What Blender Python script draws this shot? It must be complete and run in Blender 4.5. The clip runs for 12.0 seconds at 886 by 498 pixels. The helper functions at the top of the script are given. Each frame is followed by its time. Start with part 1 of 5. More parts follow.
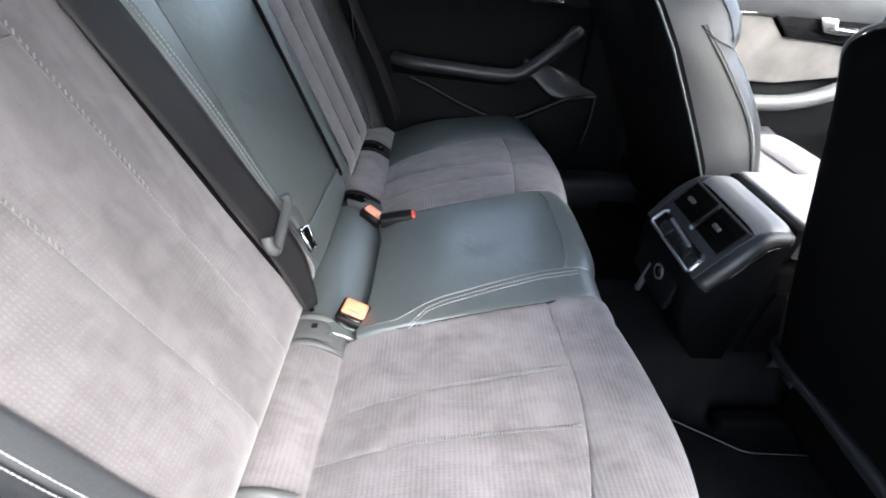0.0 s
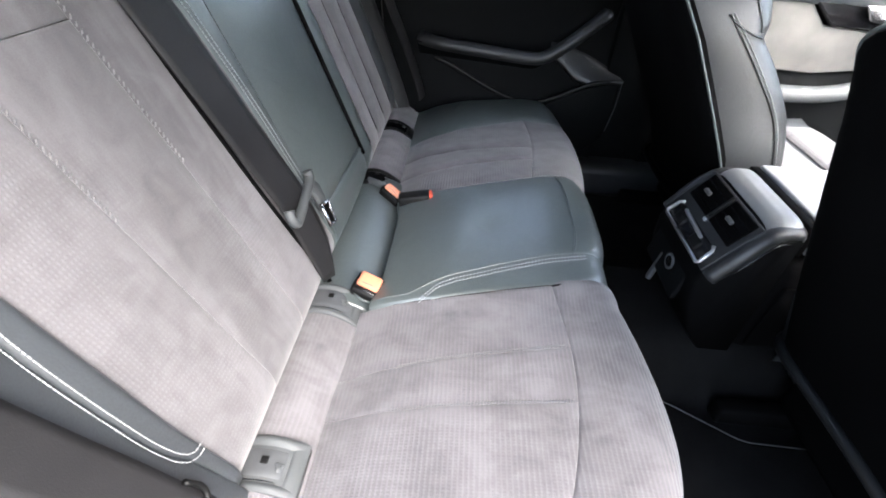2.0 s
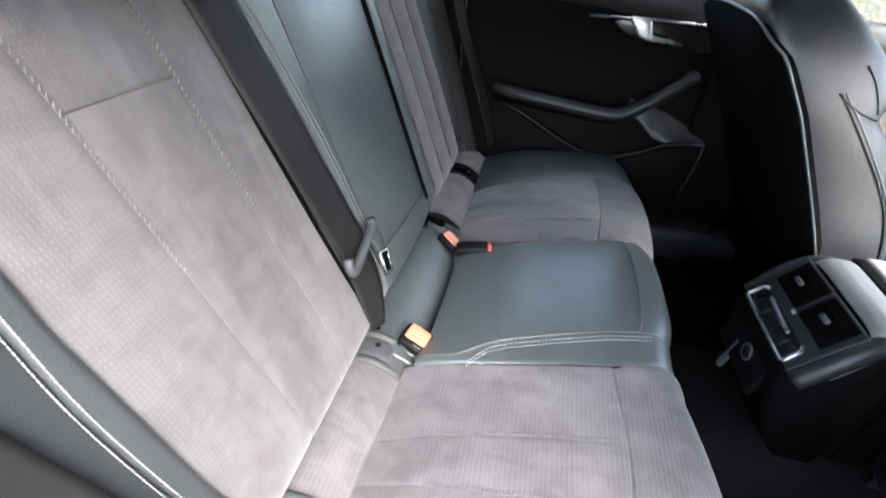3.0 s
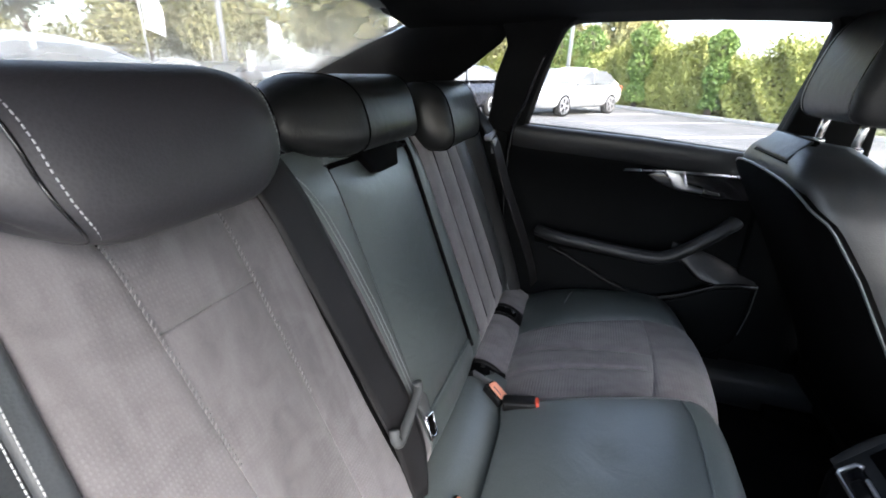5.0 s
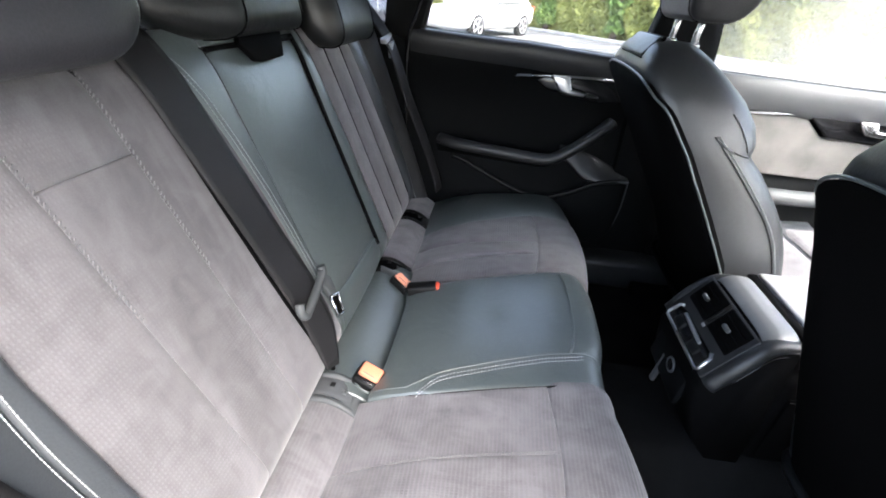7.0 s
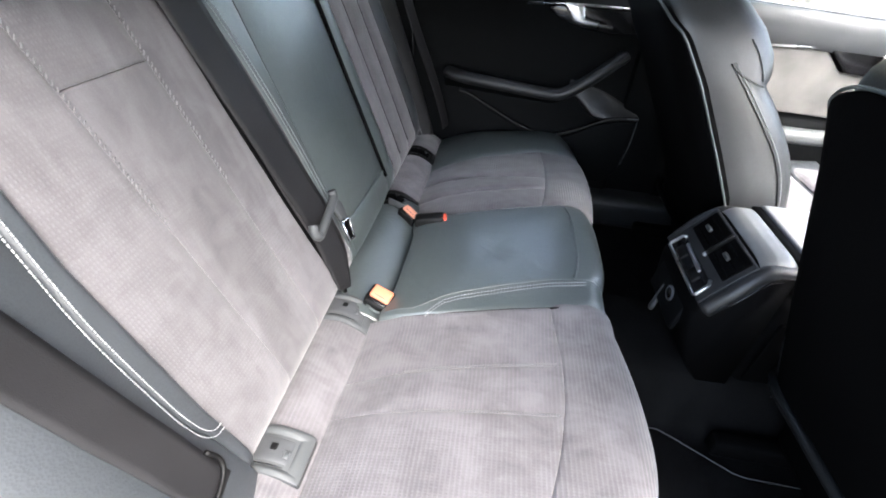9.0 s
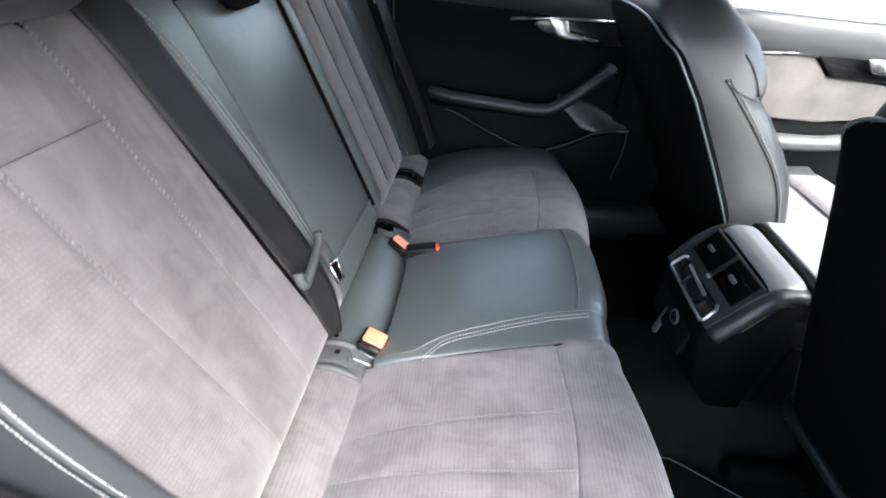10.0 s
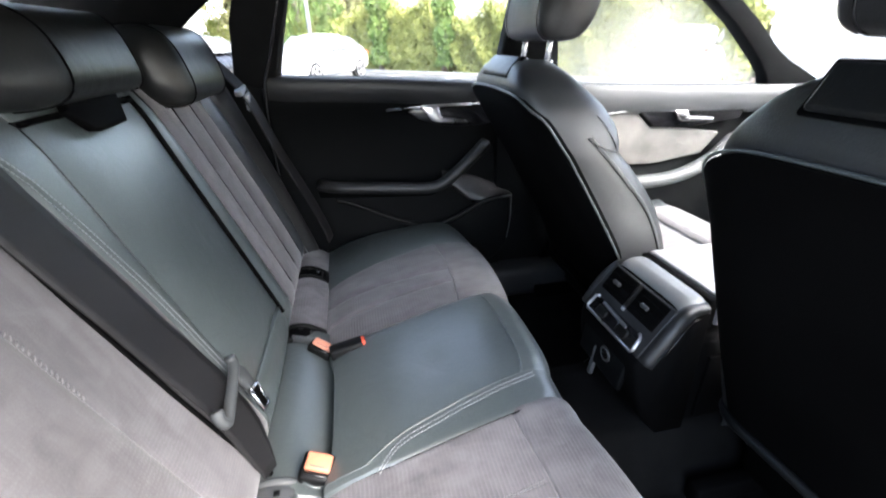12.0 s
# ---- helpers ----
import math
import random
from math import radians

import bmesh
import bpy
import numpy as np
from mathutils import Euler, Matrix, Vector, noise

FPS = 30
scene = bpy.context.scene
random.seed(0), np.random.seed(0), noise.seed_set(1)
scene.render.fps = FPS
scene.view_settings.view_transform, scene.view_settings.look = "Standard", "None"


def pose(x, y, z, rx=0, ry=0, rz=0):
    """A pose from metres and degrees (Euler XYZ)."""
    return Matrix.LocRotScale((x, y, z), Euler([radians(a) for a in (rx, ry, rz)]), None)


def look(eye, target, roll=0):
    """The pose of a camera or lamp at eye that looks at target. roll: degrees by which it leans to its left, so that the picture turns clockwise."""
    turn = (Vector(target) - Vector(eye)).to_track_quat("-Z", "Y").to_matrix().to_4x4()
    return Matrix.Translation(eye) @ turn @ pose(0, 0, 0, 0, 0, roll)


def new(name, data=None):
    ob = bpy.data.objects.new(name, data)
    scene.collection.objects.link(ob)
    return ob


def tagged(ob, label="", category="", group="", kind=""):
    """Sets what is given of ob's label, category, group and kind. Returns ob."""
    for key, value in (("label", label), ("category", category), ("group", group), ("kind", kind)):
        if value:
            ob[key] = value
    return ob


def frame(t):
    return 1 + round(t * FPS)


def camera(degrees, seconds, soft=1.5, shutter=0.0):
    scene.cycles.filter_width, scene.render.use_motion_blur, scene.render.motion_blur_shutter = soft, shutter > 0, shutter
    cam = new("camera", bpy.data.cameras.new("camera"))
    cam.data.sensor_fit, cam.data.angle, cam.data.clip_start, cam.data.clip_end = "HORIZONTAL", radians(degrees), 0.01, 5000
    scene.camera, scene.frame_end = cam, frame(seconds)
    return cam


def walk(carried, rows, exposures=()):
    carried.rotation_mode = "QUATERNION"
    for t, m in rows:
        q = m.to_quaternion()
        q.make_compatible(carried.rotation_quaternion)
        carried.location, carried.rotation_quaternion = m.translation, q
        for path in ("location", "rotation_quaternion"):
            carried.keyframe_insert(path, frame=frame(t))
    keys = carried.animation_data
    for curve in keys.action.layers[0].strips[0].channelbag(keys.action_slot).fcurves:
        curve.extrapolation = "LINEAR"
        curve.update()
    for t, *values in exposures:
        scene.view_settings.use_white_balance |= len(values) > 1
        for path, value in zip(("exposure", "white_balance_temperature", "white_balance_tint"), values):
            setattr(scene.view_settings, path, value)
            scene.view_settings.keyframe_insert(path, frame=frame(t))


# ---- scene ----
cam = camera(91.1, 12.0, soft=1.9, shutter=0.3)
PATH = [
    (0, (0.184, -0.659, 1.045), (0.243, 0.938, -0.158), 3.6),
    (0.5, (0.189, -0.657, 1.031), (0.167, 0.926, -0.19), 4.1),
    (1, (0.2, -0.671, 1.046), (0.147, 0.896, -0.196), 3.7),
    (1.5, (0.222, -0.701, 1.055), (0.159, 0.858, -0.196), 3.7),
    (2, (0.202, -0.684, 1.063), (0.16, 0.855, -0.214), 4.0),
    (2.5, (0.182, -0.648, 1.079), (0.022, 0.868, -0.216), 6.1),
    (3, (0.183, -0.64, 1.086), (-0.104, 0.944, -0.102), 5.2),
    (3.5, (0.185, -0.638, 1.114), (-0.192, 1.101, 0.2), 4.1),
    (3.7, (0.169, -0.632, 1.129), (-0.258, 1.126, 0.276), 4.0),
    (5.3, (0.166, -0.62, 1.167), (-0.404, 1.141, 0.41), 2.1),
    (5.5, (0.167, -0.621, 1.161), (-0.4, 1.135, 0.39), 2.4),
    (6, (0.194, -0.645, 1.156), (-0.277, 1.122, 0.348), 3.7),
    (6.5, (0.234, -0.696, 1.139), (0.023, 1.04, 0.169), 4.8),
    (7, (0.234, -0.692, 1.125), (0.057, 1.022, 0.11), 4.0),
    (9, (0.23, -0.73, 1.097), (0.072, 0.86, -0.106), 4.7),
    (9.5, (0.224, -0.708, 1.098), (0.07, 0.858, -0.136), 5.3),
    (10, (0.214, -0.667, 1.116), (0.098, 0.944, -0.064), 2.8),
    (10.5, (0.198, -0.63, 1.11), (0.315, 1.011, -0.026), -1.5),
    (11, (0.175, -0.623, 1.109), (0.384, 1.016, -0.017), -1.1),
    (11.5, (0.172, -0.634, 1.11), (0.473, 1.005, 0.005), -1.3),
    (12, (0.17, -0.643, 1.108), (0.521, 1.128, 0.247), -1.3),
]

EXPOSURES = [(0, 3.0), (2.6, 3.0), (3.1, 2.92), (3.5, 2.66), (5.3, 2.5), (5.8, 2.65), (6.5, 2.85), (7.2, 2.9), (8.8, 3.0), (10, 3.0), (11.4, 3.25), (12, 3.03)]
walk(cam, [(t, look(eye, target, roll)) for t, eye, target, roll in PATH], EXPOSURES)

# world and sun: bright overcast daylight
world = bpy.data.worlds.new("world")
scene.world = world
world.use_nodes = True
wn = world.node_tree.nodes
sky = wn.new("ShaderNodeTexSky")
sky.sky_type = "NISHITA"
sky.sun_disc = False
sky.sun_elevation = radians(48)
sky.sun_rotation = radians(138)
sky.dust_density = 3.0
sky.air_density = 1.0
wn["Background"].inputs["Strength"].default_value = 0.15
cloud = wn.new("ShaderNodeMix")
cloud.data_type, cloud.blend_type = "RGBA", "ADD"
cloud.inputs["Factor"].default_value = 1.0
cloud.inputs["B"].default_value = (1.0, 1.03, 1.05, 1)  # pale cloud veil over the whole sky
world.node_tree.links.new(sky.outputs["Color"], cloud.inputs["A"])
world.node_tree.links.new(cloud.outputs["Result"], wn["Background"].inputs["Color"])
sun_data = bpy.data.lights.new("sun", "SUN")
sun_data.energy = 1.2
sun_data.angle = radians(40)
sun_data.color = (1.0, 0.985, 0.965)
sun = new("sun", sun_data)
sun.matrix_world = look((5.0, -5.6, 8.8), (0, 0, 0.5))

# ---- materials ----
def mat_nodes(name):
    m = bpy.data.materials.new(name)
    m.use_nodes = True
    nt = m.node_tree
    return m, nt, nt.nodes["Principled BSDF"]


def surface(name, dark, light, rough=0.5, metal=0.0, big=6.0, fine=300.0, bump=0.15, dist=0.001, sheen=0.0, spec=0.5, kind="noise", rough2=None, coat=0.0, wrinkle=0.0):
    """Two-scale procedural surface: broad tone variation and a fine grain with relief."""
    m, nt, bsdf = mat_nodes(name)
    n, l = nt.nodes, nt.links
    tc = n.new("ShaderNodeTexCoord")
    broad = n.new("ShaderNodeTexNoise")
    broad.inputs["Scale"].default_value = big
    broad.inputs["Detail"].default_value = 4
    l.new(tc.outputs["Object"], broad.inputs["Vector"])
    if kind == "voronoi":
        grain = n.new("ShaderNodeTexVoronoi")
        grain.inputs["Scale"].default_value = fine
        gout = grain.outputs["Distance"]
    else:
        grain = n.new("ShaderNodeTexNoise")
        grain.inputs["Scale"].default_value = fine
        grain.inputs["Detail"].default_value = 3
        gout = grain.outputs["Fac"]
    l.new(tc.outputs["Object"], grain.inputs["Vector"])
    mixf = n.new("ShaderNodeMath")
    mixf.operation = "MULTIPLY_ADD"
    mixf.inputs[1].default_value = 0.35
    l.new(gout, mixf.inputs[0])
    sub = n.new("ShaderNodeMath")
    sub.operation = "SUBTRACT"
    sub.inputs[1].default_value = 0.18
    l.new(broad.outputs["Fac"], sub.inputs[0])
    l.new(sub.outputs[0], mixf.inputs[2])
    ramp = n.new("ShaderNodeValToRGB")
    ramp.color_ramp.elements[0].position, ramp.color_ramp.elements[1].position = 0.3, 0.7
    ramp.color_ramp.elements[0].color = (*dark, 1)
    ramp.color_ramp.elements[1].color = (*light, 1)
    l.new(mixf.outputs[0], ramp.inputs["Fac"])
    l.new(ramp.outputs["Color"], bsdf.inputs["Base Color"])
    bsdf.inputs["Metallic"].default_value = metal
    bsdf.inputs["Specular IOR Level"].default_value = spec
    bsdf.inputs["Coat Weight"].default_value = coat
    if sheen:
        bsdf.inputs["Sheen Weight"].default_value = sheen
        bsdf.inputs["Sheen Roughness"].default_value = 0.45
        bsdf.inputs["Sheen Tint"].default_value = (1.0, 0.96, 0.95, 1)
    rr = n.new("ShaderNodeMapRange")
    rr.inputs["To Min"].default_value = rough
    rr.inputs["To Max"].default_value = rough2 if rough2 is not None else min(1.0, rough + 0.15)
    l.new(broad.outputs["Fac"], rr.inputs["Value"])
    l.new(rr.outputs["Result"], bsdf.inputs["Roughness"])
    if bump:
        b = n.new("ShaderNodeBump")
        b.inputs["Strength"].default_value = bump
        b.inputs["Distance"].default_value = dist
        l.new(gout, b.inputs["Height"])
        if wrinkle:
            # soft creases and stretch marks in the hide
            crease = n.new("ShaderNodeTexNoise")
            crease.inputs["Scale"].default_value = 17.0
            crease.inputs["Detail"].default_value = 3
            crease.inputs["Distortion"].default_value = 1.4
            l.new(tc.outputs["Object"], crease.inputs["Vector"])
            b2 = n.new("ShaderNodeBump")
            b2.inputs["Strength"].default_value = wrinkle
            b2.inputs["Distance"].default_value = 0.008
            l.new(crease.outputs["Fac"], b2.inputs["Height"])
            l.new(b2.outputs["Normal"], b.inputs["Normal"])
        l.new(b.outputs["Normal"], bsdf.inputs["Normal"])
    return m


def suede(name, dark, light, across, cord=0.0, brushed=(9.0, 9.0, 9.0), relief=0.3):
    """Perforated microfibre: rows of tiny dimples, brushed nap in soft patches."""
    m, nt, bsdf = mat_nodes(name)
    n, l = nt.nodes, nt.links
    tc = n.new("ShaderNodeTexCoord")
    mp = n.new("ShaderNodeMapping")
    mp.inputs["Scale"].default_value = across
    l.new(tc.outputs["Object"], mp.inputs["Vector"])
    dots = n.new("ShaderNodeTexVoronoi")
    dots.inputs["Scale"].default_value = 1.0
    dots.inputs["Randomness"].default_value = 0.25
    l.new(mp.outputs["Vector"], dots.inputs["Vector"])
    nap = n.new("ShaderNodeTexNoise")
    nap.inputs["Scale"].default_value = 1.0
    nap.inputs["Detail"].default_value = 6
    nap.inputs["Roughness"].default_value = 0.6
    nap.inputs["Distortion"].default_value = 0.5
    stroke = n.new("ShaderNodeMapping")
    stroke.inputs["Scale"].default_value = brushed
    l.new(tc.outputs["Object"], stroke.inputs["Vector"])
    l.new(stroke.outputs["Vector"], nap.inputs["Vector"])
    fibre = n.new("ShaderNodeTexNoise")
    fibre.inputs["Scale"].default_value = 900.0
    l.new(tc.outputs["Object"], fibre.inputs["Vector"])
    zone = n.new("ShaderNodeTexNoise")
    zone.inputs["Scale"].default_value = 5.0
    l.new(tc.outputs["Object"], zone.inputs["Vector"])
    zr = n.new("ShaderNodeMapRange")
    zr.inputs["From Min"].default_value, zr.inputs["From Max"].default_value = (0.25, 0.5) if cord else (0.4, 0.62)
    l.new(zone.outputs["Fac"], zr.inputs["Value"])
    pit = n.new("ShaderNodeMapRange")
    pit.inputs["From Min"].default_value, pit.inputs["From Max"].default_value = 0.42, 0.16
    l.new(dots.outputs["Distance"], pit.inputs["Value"])
    pz = n.new("ShaderNodeMath")
    pz.operation = "MULTIPLY"
    if cord:
        # fine cords running across the cushion, breaking into dots here and there
        sx = n.new("ShaderNodeSeparateXYZ")
        l.new(tc.outputs["Object"], sx.inputs["Vector"])
        k1 = n.new("ShaderNodeMath")
        k1.operation = "MULTIPLY"
        k1.inputs[1].default_value = 6.2832 / cord
        l.new(sx.outputs["X"], k1.inputs[0])
        k2 = n.new("ShaderNodeMath")
        k2.operation = "SINE"
        l.new(k1.outputs[0], k2.inputs[0])
        k3 = n.new("ShaderNodeMapRange")
        k3.inputs["From Min"].default_value, k3.inputs["From Max"].default_value = -0.3, 1.0
        l.new(k2.outputs[0], k3.inputs["Value"])
        k4 = n.new("ShaderNodeMath")
        k4.operation = "MULTIPLY_ADD"
        k4.inputs[1].default_value = 0.5
        l.new(k3.outputs["Result"], k4.inputs[0])
        half = n.new("ShaderNodeMath")
        half.operation = "MULTIPLY"
        half.inputs[1].default_value = 0.22
        l.new(pit.outputs["Result"], half.inputs[0])
        l.new(half.outputs[0], k4.inputs[2])
        l.new(k4.outputs[0], pz.inputs[0])
    else:
        l.new(pit.outputs["Result"], pz.inputs[0])
    l.new(zr.outputs["Result"], pz.inputs[1])
    tone = n.new("ShaderNodeMath")
    tone.operation = "MULTIPLY_ADD"
    tone.inputs[1].default_value = relief * 0.36
    l.new(pz.outputs[0], tone.inputs[0])
    l.new(nap.outputs["Fac"], tone.inputs[2])
    t2 = n.new("ShaderNodeMath")
    t2.operation = "MULTIPLY_ADD"
    t2.inputs[1].default_value = 0.3
    l.new(fibre.outputs["Fac"], t2.inputs[0])
    l.new(tone.outputs[0], t2.inputs[2])
    blot = n.new("ShaderNodeTexNoise")
    blot.inputs["Scale"].default_value = 26.0
    blot.inputs["Detail"].default_value = 4
    blot.inputs["Distortion"].default_value = 0.8
    l.new(tc.outputs["Object"], blot.inputs["Vector"])
    bl = n.new("ShaderNodeMapRange")
    bl.inputs["From Min"].default_value, bl.inputs["From Max"].default_value = 0.40, 0.62
    bl.inputs["To Min"].default_value, bl.inputs["To Max"].default_value = -0.07, 0.06
    l.new(blot.outputs["Fac"], bl.inputs["Value"])
    t3 = n.new("ShaderNodeMath")
    t3.operation = "ADD"
    l.new(t2.outputs[0], t3.inputs[0])
    l.new(bl.outputs["Result"], t3.inputs[1])
    t2 = t3
    ramp = n.new("ShaderNodeValToRGB")
    ramp.color_ramp.elements[0].position, ramp.color_ramp.elements[1].position = 0.3, 0.85
    ramp.color_ramp.elements[0].color = (*dark, 1)
    ramp.color_ramp.elements[1].color = (*light, 1)
    l.new(t2.outputs[0], ramp.inputs["Fac"])
    l.new(ramp.outputs["Color"], bsdf.inputs["Base Color"])
    bsdf.inputs["Roughness"].default_value = 0.95
    bsdf.inputs["Specular IOR Level"].default_value = 0.15
    bsdf.inputs["Sheen Weight"].default_value = 0.28
    bsdf.inputs["Sheen Roughness"].default_value = 0.5
    b = n.new("ShaderNodeBump")
    b.inputs["Strength"].default_value = relief
    b.inputs["Distance"].default_value = 0.001
    l.new(pz.outputs[0], b.inputs["Height"])
    b2 = n.new("ShaderNodeBump")
    b2.inputs["Strength"].default_value = 0.25
    b2.inputs["Distance"].default_value = 0.004
    l.new(nap.outputs["Fac"], b2.inputs["Height"])
    l.new(b.outputs["Normal"], b2.inputs["Normal"])
    l.new(b2.outputs["Normal"], bsdf.inputs["Normal"])
    return m


def glass(name, tint=(1, 1, 1), glare=0.0):
    m, nt, bsdf = mat_nodes(name)
    bsdf.inputs["Base Color"].default_value = (*tint, 1)
    bsdf.inputs["Transmission Weight"].default_value = 1.0
    bsdf.inputs["Roughness"].default_value = 0.0
    bsdf.inputs["IOR"].default_value = 1.1
    if glare:
        # a pale diffuse share paints washed-out glare onto the pane
        n, l = nt.nodes, nt.links
        haze = n.new("ShaderNodeBsdfDiffuse")
        haze.inputs["Color"].default_value = (0.8, 0.8, 0.78, 1)
        noise_ = n.new("ShaderNodeTexNoise")
        noise_.inputs["Scale"].default_value = 3.0
        noise_.inputs["Detail"].default_value = 5
        amount = n.new("ShaderNodeMapRange")
        amount.inputs["To Min"].default_value, amount.inputs["To Max"].default_value = glare * 0.6, glare * 1.4
        l.new(noise_.outputs["Fac"], amount.inputs["Value"])
        mix = n.new("ShaderNodeMixShader")
        l.new(amount.outputs["Result"], mix.inputs["Fac"])
        l.new(bsdf.outputs["BSDF"], mix.inputs[1])
        l.new(haze.outputs["BSDF"], mix.inputs[2])
        l.new(mix.outputs["Shader"], n["Material Output"].inputs["Surface"])
    return m


def leaf_mat(name, dark, light):
    m, nt, bsdf = mat_nodes(name)
    n, l = nt.nodes, nt.links
    geo = n.new("ShaderNodeNewGeometry")
    tc = n.new("ShaderNodeTexCoord")
    zone = n.new("ShaderNodeTexNoise")
    zone.inputs["Scale"].default_value = 0.9
    zone.inputs["Detail"].default_value = 4
    l.new(tc.outputs["Object"], zone.inputs["Vector"])
    add = n.new("ShaderNodeMath")
    add.operation = "MULTIPLY_ADD"
    add.inputs[1].default_value = 0.5
    l.new(geo.outputs["Random Per Island"], add.inputs[0])
    sub = n.new("ShaderNodeMath")
    sub.operation = "MULTIPLY_ADD"
    sub.inputs[1].default_value = 1.6
    sub.inputs[2].default_value = -0.55
    l.new(zone.outputs["Fac"], sub.inputs[0])
    l.new(sub.outputs[0], add.inputs[2])
    ramp = n.new("ShaderNodeValToRGB")
    ramp.color_ramp.elements[0].color = (*dark, 1)
    ramp.color_ramp.elements[1].color = (*light, 1)
    l.new(add.outputs[0], ramp.inputs["Fac"])
    l.new(ramp.outputs["Color"], bsdf.inputs["Base Color"])
    bsdf.inputs["Roughness"].default_value = 0.6
    bsdf.inputs["Specular IOR Level"].default_value = 0.3
    return m


SUEDE_BACK = suede("suede_back", (0.0652, 0.062, 0.0655), (0.146, 0.139, 0.1465), (0, 260, 190), 0.0, (3.0, 16.0, 3.0))
SUEDE_SEAT = suede("suede_seat", (0.0652, 0.062, 0.0655), (0.146, 0.139, 0.1465), (150, 260, 0), 0.0060, (13.0, 24.0, 13.0), 0.65)
LEATHER = surface("leather", (0.058, 0.0715, 0.0715), (0.083, 0.0995, 0.099), rough=0.32, rough2=0.43, big=5, fine=420, bump=0.25, dist=0.0006, kind="voronoi", spec=1.0, wrinkle=0.22)
# a soft sealed finish over the smooth hide
LEATHER.node_tree.nodes["Principled BSDF"].inputs["Coat Weight"].default_value = 0.45
LEATHER.node_tree.nodes["Principled BSDF"].inputs["Coat Roughness"].default_value = 0.42
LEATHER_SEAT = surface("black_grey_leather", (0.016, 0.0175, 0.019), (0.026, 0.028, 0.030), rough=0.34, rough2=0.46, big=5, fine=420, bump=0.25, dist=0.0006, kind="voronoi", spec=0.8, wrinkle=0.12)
# darker copy of the bench leather, with shade put into its colour
LEATHER_SHADED = surface("shaded_leather", (0.026, 0.030, 0.034), (0.040, 0.045, 0.051), rough=0.36, rough2=0.48, big=5, fine=420, bump=0.25, dist=0.0006, kind="voronoi", spec=0.9, wrinkle=0.12)
# pale base colour paints the sunlight lying on the box lid
LID_SUNLIT = surface("sunlit_lid_leather", (0.24, 0.245, 0.25), (0.32, 0.325, 0.33), rough=0.35, rough2=0.48, big=5, fine=420, bump=0.25, dist=0.0006, kind="voronoi", spec=0.8)
FACE = surface("dark_satin_plastic", (0.010, 0.0105, 0.0115), (0.017, 0.0175, 0.0188), rough=0.45, rough2=0.55, fine=700, bump=0.15, dist=0.0004, kind="voronoi", spec=0.5)
# grey base imitates the sun highlight on the console's black top
SATIN_SUNLIT = surface("sunlit_satin_plastic", (0.13, 0.132, 0.136), (0.18, 0.183, 0.187), rough=0.42, rough2=0.52, big=9, fine=700, bump=0.1, dist=0.0003, kind="voronoi", spec=1.0)
LEATHER_BLACK = surface("leather_black", (0.014, 0.0145, 0.0155), (0.026, 0.0265, 0.028), rough=0.38, rough2=0.5, big=7, fine=420, bump=0.25, dist=0.0006, kind="voronoi", spec=0.55, wrinkle=0.15)
PLASTIC = surface("black_plastic", (0.0025, 0.0025, 0.0027), (0.005, 0.005, 0.005), rough=0.4, rough2=0.55, spec=0.22, big=9, fine=700, bump=0.15, dist=0.0004, kind="voronoi")
TRIM = surface("soft_trim", (0.0020, 0.0023, 0.0026), (0.0042, 0.0047, 0.0052), rough=0.6, rough2=0.75, big=6, fine=500, bump=0.2, dist=0.0005, kind="voronoi", spec=0.08)
SHELL = surface("back_shell_plastic", (0.0014, 0.0014, 0.0016), (0.003, 0.003, 0.0032), rough=0.7, rough2=0.8, fine=500, bump=0.2, dist=0.0005, kind="voronoi", spec=0.04)
GLOSS = surface("gloss_black", (0.006, 0.006, 0.007), (0.010, 0.010, 0.011), rough=0.12, rough2=0.2, bump=0)
GREY_PLASTIC = surface("grey_plastic", (0.052, 0.056, 0.058), (0.076, 0.081, 0.084), rough=0.48, rough2=0.58, spec=0.35, fine=600, bump=0.05, dist=0.0004)
DARK_GREY = surface("dark_grey_plastic", (0.05, 0.053, 0.057), (0.07, 0.074, 0.078), rough=0.45, rough2=0.6, fine=600, bump=0.05, dist=0.0004)
CHROME = surface("satin_chrome", (0.62, 0.62, 0.63), (0.75, 0.75, 0.76), rough=0.22, rough2=0.32, metal=1.0, bump=0)
STEEL = surface("steel", (0.35, 0.35, 0.36), (0.5, 0.5, 0.5), rough=0.3, rough2=0.45, metal=1.0, bump=0.05, dist=0.0005)
THREAD = surface("pale_thread", (0.28, 0.29, 0.30), (0.40, 0.41, 0.42), rough=0.8, bump=0.2, fine=1500, dist=0.0003)
THREAD_SUEDE = surface("suede_thread", (0.15, 0.147, 0.15), (0.20, 0.196, 0.20), rough=0.9, bump=0.2, fine=1500, dist=0.0003)
# lighter copy for the near headrest: the light on it is in the colour
LEATHER_HEAD_LIT = surface("lit_headrest_leather", (0.025, 0.0245, 0.028), (0.036, 0.035, 0.040), rough=0.42, rough2=0.52, big=5, fine=420, bump=0.2, dist=0.0005, kind="voronoi", spec=0.6, wrinkle=0.06)
THREAD_DARK = surface("grey_thread", (0.16, 0.17, 0.17), (0.24, 0.25, 0.25), rough=0.8, bump=0.2, fine=1500, dist=0.0003)
WEBBING = surface("belt_webbing", (0.0095, 0.0092, 0.0100), (0.0160, 0.0155, 0.0167), spec=0.32, rough=0.5, rough2=0.62, fine=800, bump=0.3, dist=0.0006, big=12)
